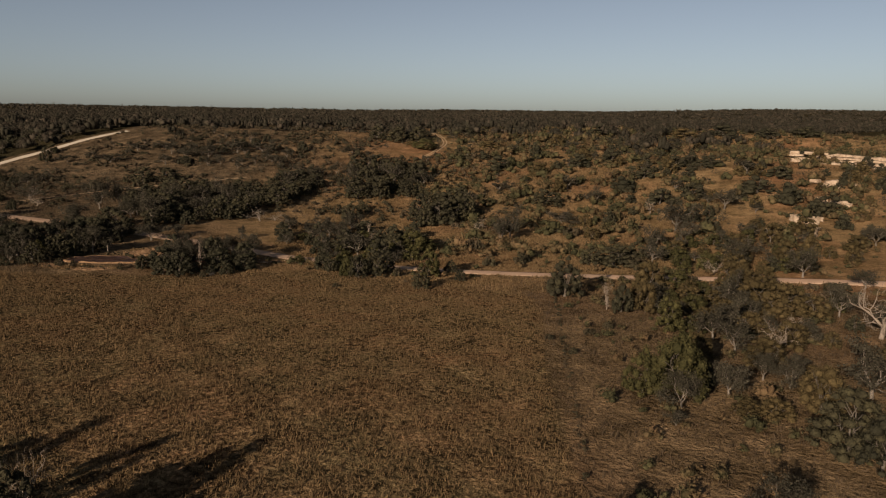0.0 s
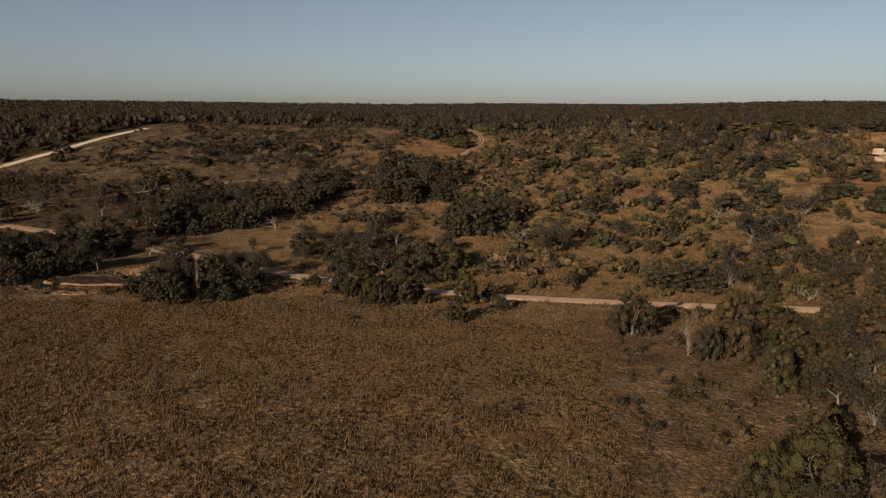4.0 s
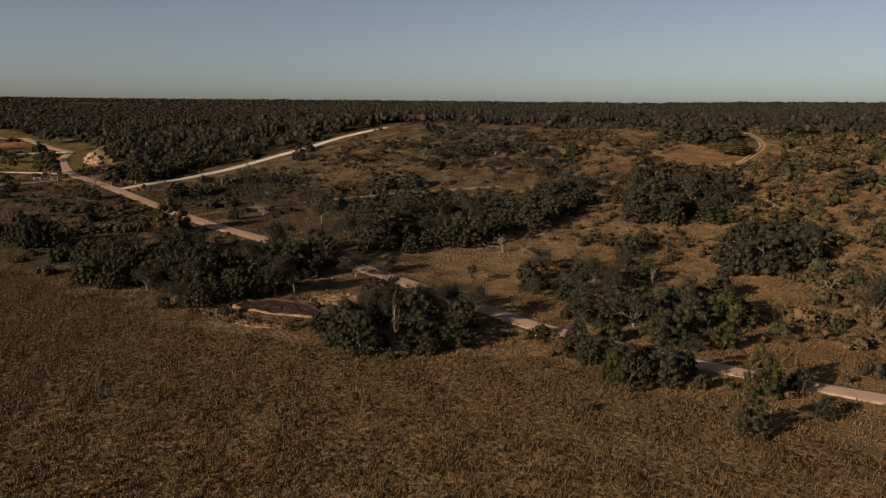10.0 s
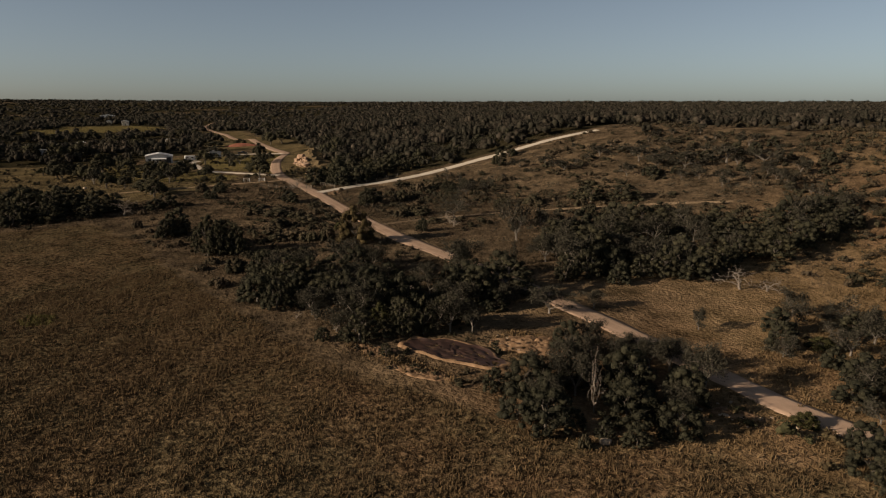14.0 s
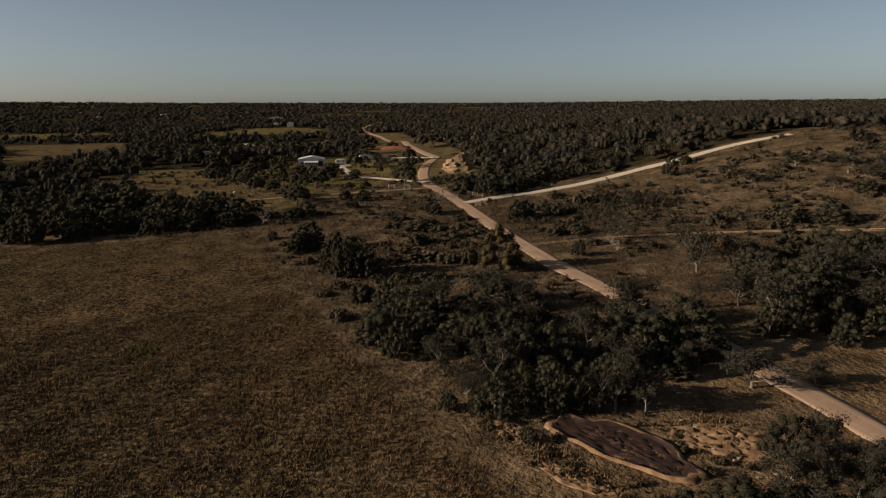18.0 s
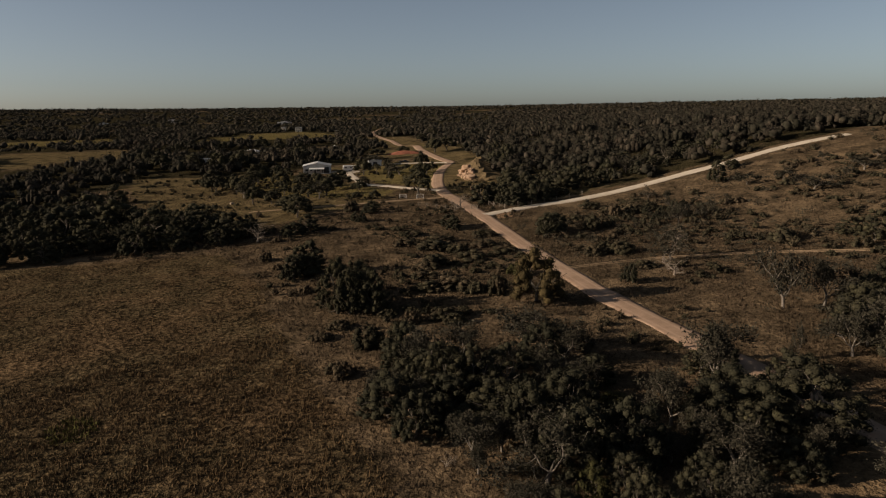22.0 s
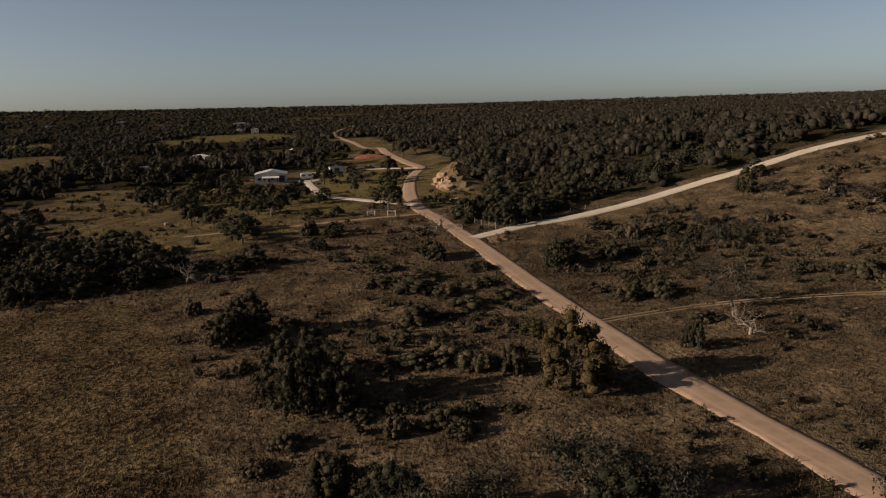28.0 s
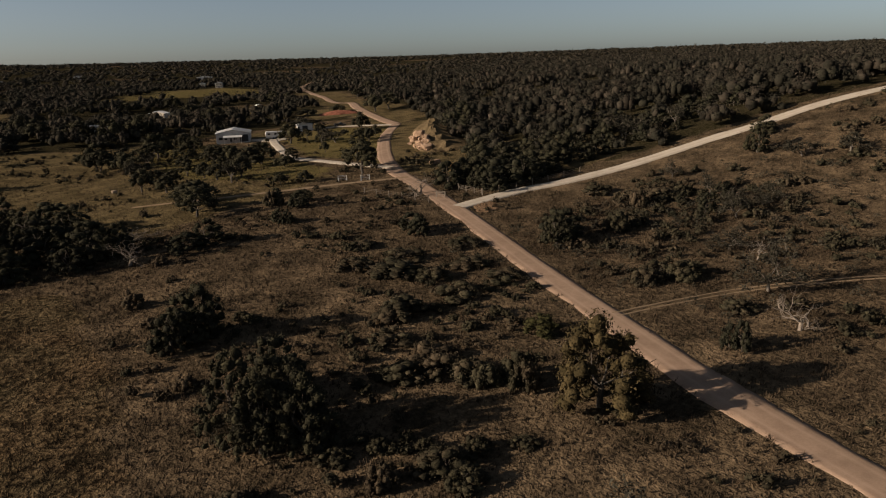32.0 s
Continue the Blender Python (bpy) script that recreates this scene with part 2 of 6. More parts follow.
BANK_ROCK = plain_material("orange_tan_rock", (0.150, 0.094, 0.056), (0.370, 0.258, 0.176), 0.6, 0.95)
DRY_SLOPE = plain_material("dry_grass_slope", (0.050, 0.037, 0.020), (0.122, 0.089, 0.050), 0.9, 1.0, 0.0, 0.0)
RED_SOIL = plain_material("red_soil", (0.12, 0.045, 0.028), (0.30, 0.12, 0.075), 0.8, 0.95)
WHITE_METAL = plain_material("white_sheet_metal", (0.493, 0.471, 0.435), (0.623, 0.602, 0.558), 0.7, 0.6, 0.0, 0.2)
# Darker copy of the white metal: the wall's shade is put into the colour.
SHADED_SIDING = plain_material("shaded_white_siding", (0.330, 0.315, 0.290), (0.450, 0.430, 0.400), 0.7, 0.7, 0.0, 0.1)
GREY_ROOF = plain_material("pale_metal_roof", (0.405, 0.398, 0.385), (0.540, 0.527, 0.506), 0.8, 0.6, 0.0, 0.2)
DARK_TRIM = plain_material("dark_trim", (0.03, 0.03, 0.03), (0.06, 0.06, 0.06), 2, 0.5)
TAN_WALL = plain_material("tan_stucco", (0.398, 0.350, 0.270), (0.525, 0.461, 0.365), 1.2, 0.9)
POST_WOOD = plain_material("weathered_post", (0.096, 0.078, 0.060), (0.204, 0.174, 0.138), 8, 0.9)
# Red mud made near black: tree shade over the pond is in the colour.
MUD = plain_material("shaded_red_mud", (0.014, 0.008, 0.006), (0.042, 0.021, 0.015), 0.9, 0.6, 0.0, 0.3)
CHAFF = plain_material("pale_dry_rubble", (0.077, 0.044, 0.022), (0.242, 0.156, 0.092), 1.1, 0.95)
GLASS = material("window_glass", 0.08, 0.6)[0]
GLASS.node_tree.nodes["Principled BSDF"].inputs["Base Color"].default_value = (0.02, 0.025, 0.03, 1)
RUBBER = plain_material("rubber", (0.015, 0.015, 0.015), (0.03, 0.03, 0.03), 4, 0.8)


# ---- mesh helpers ----
def mesh_of(name, verts, faces, mat, smooth=False):
    me = bpy.data.meshes.new(name)
    verts, faces = np.asarray(verts, np.float32), np.asarray(faces, np.int32)
    k = faces.shape[1]
    me.vertices.add(len(verts)), me.loops.add(faces.size), me.polygons.add(len(faces))
    me.vertices.foreach_set("co", verts.ravel())
    me.loops.foreach_set("vertex_index", faces.ravel())
    me.polygons.foreach_set("loop_start", np.arange(0, faces.size, k, dtype=np.int32))
    me.polygons.foreach_set("use_smooth", np.full(len(faces), smooth))
    me.update(calc_edges=True)
    me.materials.append(mat)
    return me


def set_parent(ob, parent, label=""):
    ob.parent = parent
    return tagged(ob, label) if label else ob


def part(name, bm, mat, parent, label=""):
    me = bpy.data.meshes.new(name)
    bm.to_mesh(me)
    bm.free()
    me.materials.append(mat)
    return set_parent(new(name, me), parent, label)


def box(bm, x0, x1, y0, y1, z0, z1, bevel=0.0):
    vs = [bm.verts.new((x, y, z)) for z in (z0, z1) for x, y in ((x0, y0), (x1, y0), (x1, y1), (x0, y1))]
    fs = [bm.faces.new([vs[i] for i in f]) for f in ((3, 2, 1, 0), (4, 5, 6, 7), (0, 1, 5, 4), (1, 2, 6, 5), (2, 3, 7, 6), (3, 0, 4, 7))]
    if bevel:
        bmesh.ops.bevel(bm, geom=list({e for f in fs for e in f.edges}), offset=bevel, segments=1, affect="EDGES")
    return bm


def boxed(*size, bevel=0.0):
    return box(bmesh.new(), *size, bevel=bevel)


def sprays(rng, centres, normals, size, stretch=1.0):
    """Small leaf sprays, one bent kite each: verts and faces."""
    n = len(centres)
    a = np.cross(normals, rng.normal(size=(n, 3)))
    a /= np.linalg.norm(a, axis=1, keepdims=True) + 1e-9
    b = np.cross(normals, a)
    s = (size * rng.uniform(0.6, 1.4, n))[:, None]
    a, b = a * s, b * s * stretch * rng.uniform(0.5, 1.0, n)[:, None]
    lift = normals * s * rng.uniform(-0.35, 0.35, n)[:, None]
    v = np.stack([centres - a - b * rng.uniform(0.2, 0.8, n)[:, None], centres + a * rng.uniform(0.7, 1.2, n)[:, None] + lift, centres + b + lift * 0.5], 1)
    return v.reshape(-1, 3), np.arange(3 * n).reshape(-1, 3)


def tube(points, radii, sides=5):
    pts = [Vector(p) for p in points]
    verts, faces = [], []
    for i, (p, r) in enumerate(zip(pts, radii)):
        d = (pts[min(i + 1, len(pts) - 1)] - pts[max(i - 1, 0)]).normalized()
        side = d.cross(Vector((0.31, 0.95, 0.1))).normalized()
        up = side.cross(d)
        for k in range(sides):
            t = 2 * math.pi * k / sides
            verts.append(p + (side * math.cos(t) + up * math.sin(t)) * r)
    for i in range(len(pts) - 1):
        for k in range(sides):
            a, b = i * sides + k, i * sides + (k + 1) % sides
            faces.append((a, b, b + sides, a + sides))
    return verts, faces


def branches(rng, start, way, length, radius, depth, out, tips, wild=0.5):
    """Tapered crooked limbs that fork; out collects tubes, tips the ends."""
    pts, rad, p, d = [Vector(start)], [radius], Vector(start), Vector(way).normalized()
    for i in range(3):
        d = (d + Vector(rng.normal(size=3)) * wild * 0.42 + Vector((0, 0, 0.10))).normalized()
        p = p + d * length / 3
        pts.append(p.copy()), rad.append(radius * (1 - 0.2 * (i + 1)))
    out.append(tube(pts, rad, 5 if depth > 1 else 4 if depth else 3))
    tips.append((p.copy(), depth))
    if depth:
        for i in range(2 + (rng.random() < 0.6)):
            w = (d + Vector(rng.normal(size=3)) * 0.75).normalized()
            w.z = max(w.z, -0.15)
            branches(rng, pts[rng.integers(2, 4)], w, length * rng.uniform(0.55, 0.85), radius * 0.52, depth - 1, out, tips, wild)


def joined(pieces):
    """Tubes welded into one connected piece: each new one is tied to the nearest earlier ring."""
    verts, faces = list(pieces[0][0]), list(pieces[0][1])
    for v, f in pieces[1:]:
        base, c = len(verts), (v[0] + v[1]) / 2
        near = min(range(base - 1), key=lambda k: (verts[k] - c).length_squared)
        faces.append((near, near + 1, base + 1, base))
        verts.extend(v)
        faces.extend([tuple(q + base for q in face) for face in f])
    return verts, faces


# ---- the lie of the land ----
HILLS = np.array([
    [-0.0, -0.4, 0.7, -0.1, -0.3, 0.5, -0.9, -0.2, 0.9],
    [-0.3, 0.2, -0.9, -1.2, -0.3, -0.9, 2.1, -0.5, 0.3],
    [1.0, 5.8, -2.8, 3.7, 0.8, 3.2, -5.9, 1.8, 2.0],
    [-2.7, 3.8, 1.3, 3.4, -1.2, 2.3, 2.5, 10.0, 9.6],
    [1.1, 4.1, 1.9, 2.7, 16.1, 12.6, 8.7, 8.1, 5.4],
    [2.9, 5.0, 8.0, 10.2, 7.4, 5.1, 13.0, 5.5, 0.7],
])
HX, HY = np.meshgrid(np.arange(-600, 201, 100), np.arange(60, 461, 80))


def step(a, b, v):
    q = np.clip((v - a) / (b - a), 0, 1)
    return q * q * (3 - 2 * q)


def ground(x, y):
    """Height of the ground: a flat field, a hill to the north, a valley to the west and far ridges."""
    x, y = np.asarray(x, float), np.asarray(y, float)
    near = np.zeros_like(x)
    for c, cx, cy in zip(HILLS.ravel(), HX.ravel(), HY.ravel()):
        near = near + c * np.exp(-(((x - cx) / 95) ** 2) - ((y - cy) / 80) ** 2)
    r, az = np.hypot(x + 80, y - 110), np.degrees(np.arctan2(-(x + 80), y - 110))
    ridge = 7 + 20 * (1 - step(25, 62, az)) * step(-110, -50, az)
    far = ridge + (36 + (0.0046 - 0.0020 * np.exp(-(((az - 33) / 24) ** 2)) + 0.0022 * (1 - step(-2, 14, az)) + 0.0065 * (1 - step(-28, -4, az))) * r - ridge) * step(500, 2600, r)
    far = np.where(y < 60, far * step(200, 900, r), far)
    edge = np.maximum(np.maximum(-570 - x, x - 170) / 90, np.maximum((y - 440) / 70, (60 - y) / 400))
    w = step(0, 1, edge)
    return near * (1 - w) + far * w


def smooth_line(points, gap=2.0):
    """A Catmull-Rom line through the points, sampled every gap metres."""
    p = np.array([points[0], *points, points[-1]], float)
    out = []
    for i in range(1, len(p) - 2):
        n = max(int(np.linalg.norm(p[i + 1] - p[i]) / gap), 2)
        for t in np.linspace(0, 1, n, endpoint=False):
            a, b, c, d = p[i - 1 : i + 3]
            out.append(0.5 * (2 * b + (c - a) * t + (2 * a - 5 * b + 4 * c - d) * t * t + (3 * b - a - 3 * c + d) * t**3))
    return np.array([*out, p[-2]])


MAIN_ROAD = smooth_line([(240, 128), (140, 152), (80, 164), (36, 168.5), (15, 170.5), (-3, 172), (-19, 173.5), (-47, 178.5), (-57, 181.8), (-71, 187), (-85, 192.2), (-104, 199), (-128, 206.5),
                         (-151, 214.2), (-168, 221.6), (-189, 231), (-211, 241.3), (-232, 250.6), (-254, 259.5), (-281, 270.4), (-309, 287.5), (-352, 319), (-384, 348)])
FAR_ROAD = smooth_line([(-384, 348), (-420, 362), (-470, 385), (-540, 425), (-612, 456), (-723, 503), (-844, 562), (-950, 640)], 4)
WHITE_ROAD = smooth_line([(-233.5, 252.5), (-233.5, 267.7), (-229, 283.7), (-224, 300.5), (-218.5, 318.2), (-211, 334), (-203.5, 350.5), (-197, 361), (-190, 372)])
DRIVE_LOOP = smooth_line([(-284, 271.8), (-301, 269.4), (-318, 269), (-339, 270), (-363, 279.5), (-389, 290), (-402, 297), (-412, 309), (-410, 324), (-403, 336), (-384, 346)])
GATE_LANE = smooth_line([(-268, 265.5), (-276, 251), (-281.7, 238), (-288, 225), (-300, 205)])
MEADOW_TRAIL = smooth_line([(-172, 224.5), (-168.5, 234), (-162, 246.6), (-150.8, 259.5), (-135, 272), (-116, 284), (-100, 292)])
HILL_TRACK = smooth_line([(-31, 334), (-27, 342.3), (-23, 364.8), (-28, 391), (-36, 420)])
ROADS = ((MAIN_ROAD, 2.4), (FAR_ROAD, 2.6), (WHITE_ROAD, 2.1), (DRIVE_LOOP, 1.7), (GATE_LANE, 1.0), (MEADOW_TRAIL, 1.0), (HILL_TRACK, 1.6))


def from_road(x, y):
    """Metres from the nearest road's edge (negative on it)."""
    x, y = np.asarray(x, float), np.asarray(y, float)
    best = np.full(x.shape, 1e9)
    for line, half in ROADS:
        for p in line[:: 2 if len(line) > 60 else 1]:
            best = np.minimum(best, np.hypot(x - p[0], y - p[1]) - half)
    return best


def inside(x, y, poly):
    x, y = np.asarray(x, float), np.asarray(y, float)
    hit = np.zeros(x.shape, bool)
    for (x0, y0), (x1, y1) in zip(poly, poly[1:] + poly[:1]):
        hit ^= ((y0 > y) != (y1 > y)) & (x < (x1 - x0) * (y - y0) / (y1 - y0 + 1e-9) + x0)
    return hit


FIELD = [(-420, -120), (-330, 60), (-272, 120), (-242, 176), (-205, 172), (-174, 163), (-133, 155), (-108, 150), (-90, 150), (-70, 152), (-56, 157), (-42, 165), (-20, 157), (7, 149), (11, 136), (9, 108), (9, 80), (14, 30), (20, -120)]
LAWNS = [[(-290, 274), (-318, 274), (-340, 276), (-388, 294), (-404, 312), (-400, 330), (-380, 340), (-345, 312)], [(-290, 245), (-330, 232), (-420, 245), (-425, 268), (-340, 266), (-300, 262)],
         [(-792, 326), (-794, 394), (-754, 471), (-896, 533), (-949, 444)], [(-846, 172), (-851, 272), (-929, 288), (-957, 182)]]
BANK_SLOPE = [(-258, 268), (-264, 286), (-287, 306), (-325, 330), (-378, 362), (-392, 347), (-309, 285), (-281, 268)]
CLEARINGS = [BANK_SLOPE, [(-384, 338), (-470, 370), (-620, 436), (-740, 486), (-722, 532), (-600, 480), (-470, 412), (-390, 372)],
             [(-560, 330), (-640, 372), (-640, 412), (-560, 400)], [(-594, 151), (-616, 235), (-702, 255), (-706, 161)], [(-262, 190), (-300, 188), (-360, 183), (-461, 200), (-436, 236), (-431, 268), (-369, 277), (-288, 257)],
             [(-284, 315), (-257, 303), (-240, 290), (-232, 300), (-238, 312), (-262, 322)], [(-390, 300), (-425, 280), (-430, 330), (-400, 345)], [(-440, 340), (-480, 345), (-500, 400), (-440, 380)]]


def wood_cover(x, y):
    """How thick the woods stand, 0 to 1."""
    x, y = np.asarray(x, float), np.asarray(y, float)
    r, az = np.hypot(x + 80, y - 110), np.degrees(np.arctan2(-(x + 80), y - 110))
    line = np.interp(y, WHITE_ROAD[:, 0] * 0 + WHITE_ROAD[:, 1], WHITE_ROAD[:, 0]) - 8
    behind = (x < line) & (y > 268 + 0.0 * x) & (x > -300 - (y - 290) * 1.35) & (y > 0.30 * (-240 - x) + 268)
    crest = np.where(x > -200, step(325, 520, y + 0.05 * x) * 0.5, 0)
    valley = (x < -430) & (y > 100) | (x < -300) & (y < 175)
    flank = (x > 60) & (y > 300)
    c = np.where(behind, 1.0, 0.0)
    c = np.maximum(c, crest)
    c = np.maximum(c, np.where(valley, 0.75, 0))
    c = np.maximum(c, np.where(flank, 0.25, 0))
    c = np.maximum(c, np.where((r > 520) & (az > -130) & (az < 130), 0.85, 0))
    c = np.where((r > 420) & (y < 430), np.maximum(c, 0.5), c)
    open_land = np.sin(x * 0.0131 + 2.1 * np.sin(y * 0.0061)) * np.sin(y * 0.0113 + 1.7 * np.sin(x * 0.0047 + 1.0)) + 0.45 * np.sin(x * 0.031 + y * 0.023)
    c = c * (1 - 0.85 * step(0.62, 0.95, open_land) * step(430, 620, r))
    c = np.where(inside(x, y, FIELD), 0, c)
    for lawn in LAWNS + CLEARINGS:
        c = np.where(inside(x, y, lawn), 0.02, c)
    return c


def axis(lo, hi, gap, far_lo, far_hi):
    """Grid lines: even between lo and hi, then wider and wider."""
    mid, out, g, v = list(np.arange(lo, hi + gap, gap)), [], gap, hi
    while v < far_hi:
        g *= 1.12
        v += g
        out.append(v)
    low, g, v = [], gap, lo
    while v > far_lo:
        g *= 1.12
        v -= g
        low.append(v)
    return np.array(low[::-1] + mid + out)


GX, GY = axis(-460, 180, 3.0, -4700, 4700), axis(-30, 450, 3.0, -4700, 4700)
X, Y = np.meshgrid(GX, GY)
Z = ground(X, Y)
ROADSIDE = from_road(X, Y)
rough = sum(np.sin(X * a + 1.7 * i) * np.cos(Y * b - i) for i, (a, b) in enumerate(((0.31, 0.27), (0.13, 0.19), (0.057, 0.043), (0.21, 0.09)))) / 4
DIST = np.hypot(X + 80, Y - 110)
bumps = (0.25 + 0.0010 * np.maximum(DIST - 300, 0)) * rough * step(3, 14, ROADSIDE)
far_bumps = step(900, 2500, DIST) * (4 * np.sin(X * 0.0021 + 1) * np.cos(Y * 0.0017) + 3 * np.sin(X * 0.0043 - Y * 0.0031))
Z = Z + bumps + far_bumps
DIG = [(-100.5, 161.5), (-99, 165.5), (-94.5, 167.8), (-88, 167.5), (-82, 166), (-83, 161.5), (-89, 159), (-95.5, 159.5)]
n, m = X.shape
idx = np.arange(n * m).reshape(n, m)
quads = np.stack([idx[:-1, :-1], idx[:-1, 1:], idx[1:, 1:], idx[1:, :-1]], -1).reshape(-1, 4)
me = mesh_of("ground", np.stack([X, Y, Z], -1).reshape(-1, 3), quads, GROUND, True)
cover = np.zeros((n, m, 4), np.float32)
cover[..., 0] = inside(X, Y, FIELD)
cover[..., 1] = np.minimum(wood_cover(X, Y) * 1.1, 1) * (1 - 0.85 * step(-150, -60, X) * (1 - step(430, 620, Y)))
for pasture in CLEARINGS:
    cover[..., 2] = np.maximum(cover[..., 2], 0.46 * inside(X, Y, pasture))
for lawn in LAWNS:
    cover[..., 2] = np.maximum(cover[..., 2], inside(X, Y, lawn))
cover[..., 3] = 1
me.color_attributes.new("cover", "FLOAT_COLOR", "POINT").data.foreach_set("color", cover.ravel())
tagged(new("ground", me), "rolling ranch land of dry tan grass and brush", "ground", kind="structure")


def ground_at(a, b):
    i, j = np.searchsorted(GX, a) - 1, np.searchsorted(GY, b) - 1
    s, t = (a - GX[i]) / (GX[i + 1] - GX[i]), (b - GY[j]) / (GY[j + 1] - GY[j])
    return (Z[j, i] * (1 - s) + Z[j, i + 1] * s) * (1 - t) + (Z[j + 1, i] * (1 - s) + Z[j + 1, i + 1] * s) * t


def strip(name, line, half, lift, mat, label, edge=0.3, seed=1):
    """A road: a crowned ribbon along a line with uneven edges and a low skirt."""
    rng = np.random.default_rng(seed)
    d = np.gradient(line, axis=0)
    d /= np.linalg.norm(d, axis=1, keepdims=True)
    side = np.stack([-d[:, 1], d[:, 0]], 1)
    wob = np.convolve(rng.normal(size=len(line) + 8), np.ones(4) / 4, "same")[4:-4], np.convolve(rng.normal(size=len(line) + 8), np.ones(4) / 4, "same")[4:-4]
    rows, across = [], []
    for k in (-1.12, -1.0, -0.66, -0.33, 0, 0.33, 0.66, 1.0, 1.12):
        off = half * k + np.where(abs(k) >= 1, np.sign(k) * edge * wob[int(k > 0)], 0)
        p = line + side * off[:, None] if np.ndim(off) else line + side * off
        z = ground(p[:, 0], p[:, 1]) + lift + 0.05 * (1 - k * k) - (0.35 if abs(k) > 1.05 else 0)
        rows.append(np.c_[p, z]), across.append(np.full(len(line), k))
    v = np.stack(rows, 1)
    n, m = v.shape[:2]
    i = np.arange(n * m).reshape(n, m)
    f = np.stack([i[:-1, :-1], i[1:, :-1], i[1:, 1:], i[:-1, 1:]], -1).reshape(-1, 4)[:, ::-1]
    me = mesh_of(name, v.reshape(-1, 3), f, mat, True)
    me.attributes.new("across", "FLOAT", "POINT").data.foreach_set("value", np.stack(across, 1).ravel().astype(np.float32))
    return tagged(new(name, me), label, "road", kind="structure")


strip("road_1", MAIN_ROAD, 2.4, 0.05, GRAVEL, "straight tan gravel ranch road through dry grass")
strip("road_2", FAR_ROAD, 2.6, 0.14, GRAVEL, "far end of the gravel road among woods", seed=2)
strip("road_3", WHITE_ROAD, 2.1, 0.14, CALICHE, "pale caliche road climbing the hill", seed=3)
strip("road_4", DRIVE_LOOP, 1.7, 0.12, CALICHE, "pale curved driveway round a lawn", seed=4)
strip("road_5", GATE_LANE, 0.9, 0.08, DIRT, "narrow worn dirt lane to the gate", seed=5)
for side in (-0.75, 0.75):
    for line, name in ((MEADOW_TRAIL, "trail_1"), (HILL_TRACK, "trail_2")):
        d = np.gradient(line, axis=0)
        d /= np.linalg.norm(d, axis=1, keepdims=True)
        wide = 1.0 if name == "trail_2" else 0.75
        strip(name, line + np.stack([-d[:, 1], d[:, 0]], 1) * side * wide, 0.14 if wide < 1 else 0.30, 0.06, DIRT, "worn wheel rut of a grassy two-track", 0.1, 6)


# ---- tree kinds ----
def lump_mesh(fine):
    bm = bmesh.new()
    bmesh.ops.create_icosphere(bm, subdivisions=fine, radius=1)
    ball, tri = np.array([q.co for q in bm.verts]), np.array([[q.index for q in face.verts] for face in bm.faces])
    bm.free()
    return ball, tri


LUMPS = {1: lump_mesh(1)}


def crown_of(rng, lobes, count, size, low=-0.5):
    """Leafy masses, each an uneven lump, under a loose coat of small leaf sprays."""
    c, r = np.array([q[0] for q in lobes]), np.array([q[1] for q in lobes])
    pick = rng.choice(len(lobes), count, p=(r.prod(1) ** 0.66) / (r.prod(1) ** 0.66).sum())
    d = rng.normal(size=(count * 2, 3))
    d /= np.linalg.norm(d, axis=1, keepdims=True)
    d = d[d[:, 2] > low][:count]
    pick = pick[: len(d)]
    p = c[pick] + d * r[pick] * rng.uniform(0.66, 1.25, len(d))[:, None]
    nrm = d + rng.normal(size=d.shape) * 0.7
    nrm /= np.linalg.norm(nrm, axis=1, keepdims=True)
    v, f = sprays(rng, p, nrm, size)
    ball, tri = LUMPS[1]
    rough = rng.uniform(0.72, 1.14, (len(c), len(ball), 1)) * (1 + 0.14 * np.sin(ball[None, :, :1] * 5 + c[:, None, :1] * 3) * np.sin(ball[None, :, 1:2] * 5 - c[:, None, 1:2] * 3))
    inner = c[:, None] + ball[None] * r[:, None] * 0.80 * rough
    solid = (tri[None] + np.arange(len(c))[:, None, None] * len(ball)).reshape(-1, 3)
    return np.concatenate([inner.reshape(-1, 3), v]), np.concatenate([solid, f + inner.shape[0] * inner.shape[1]])


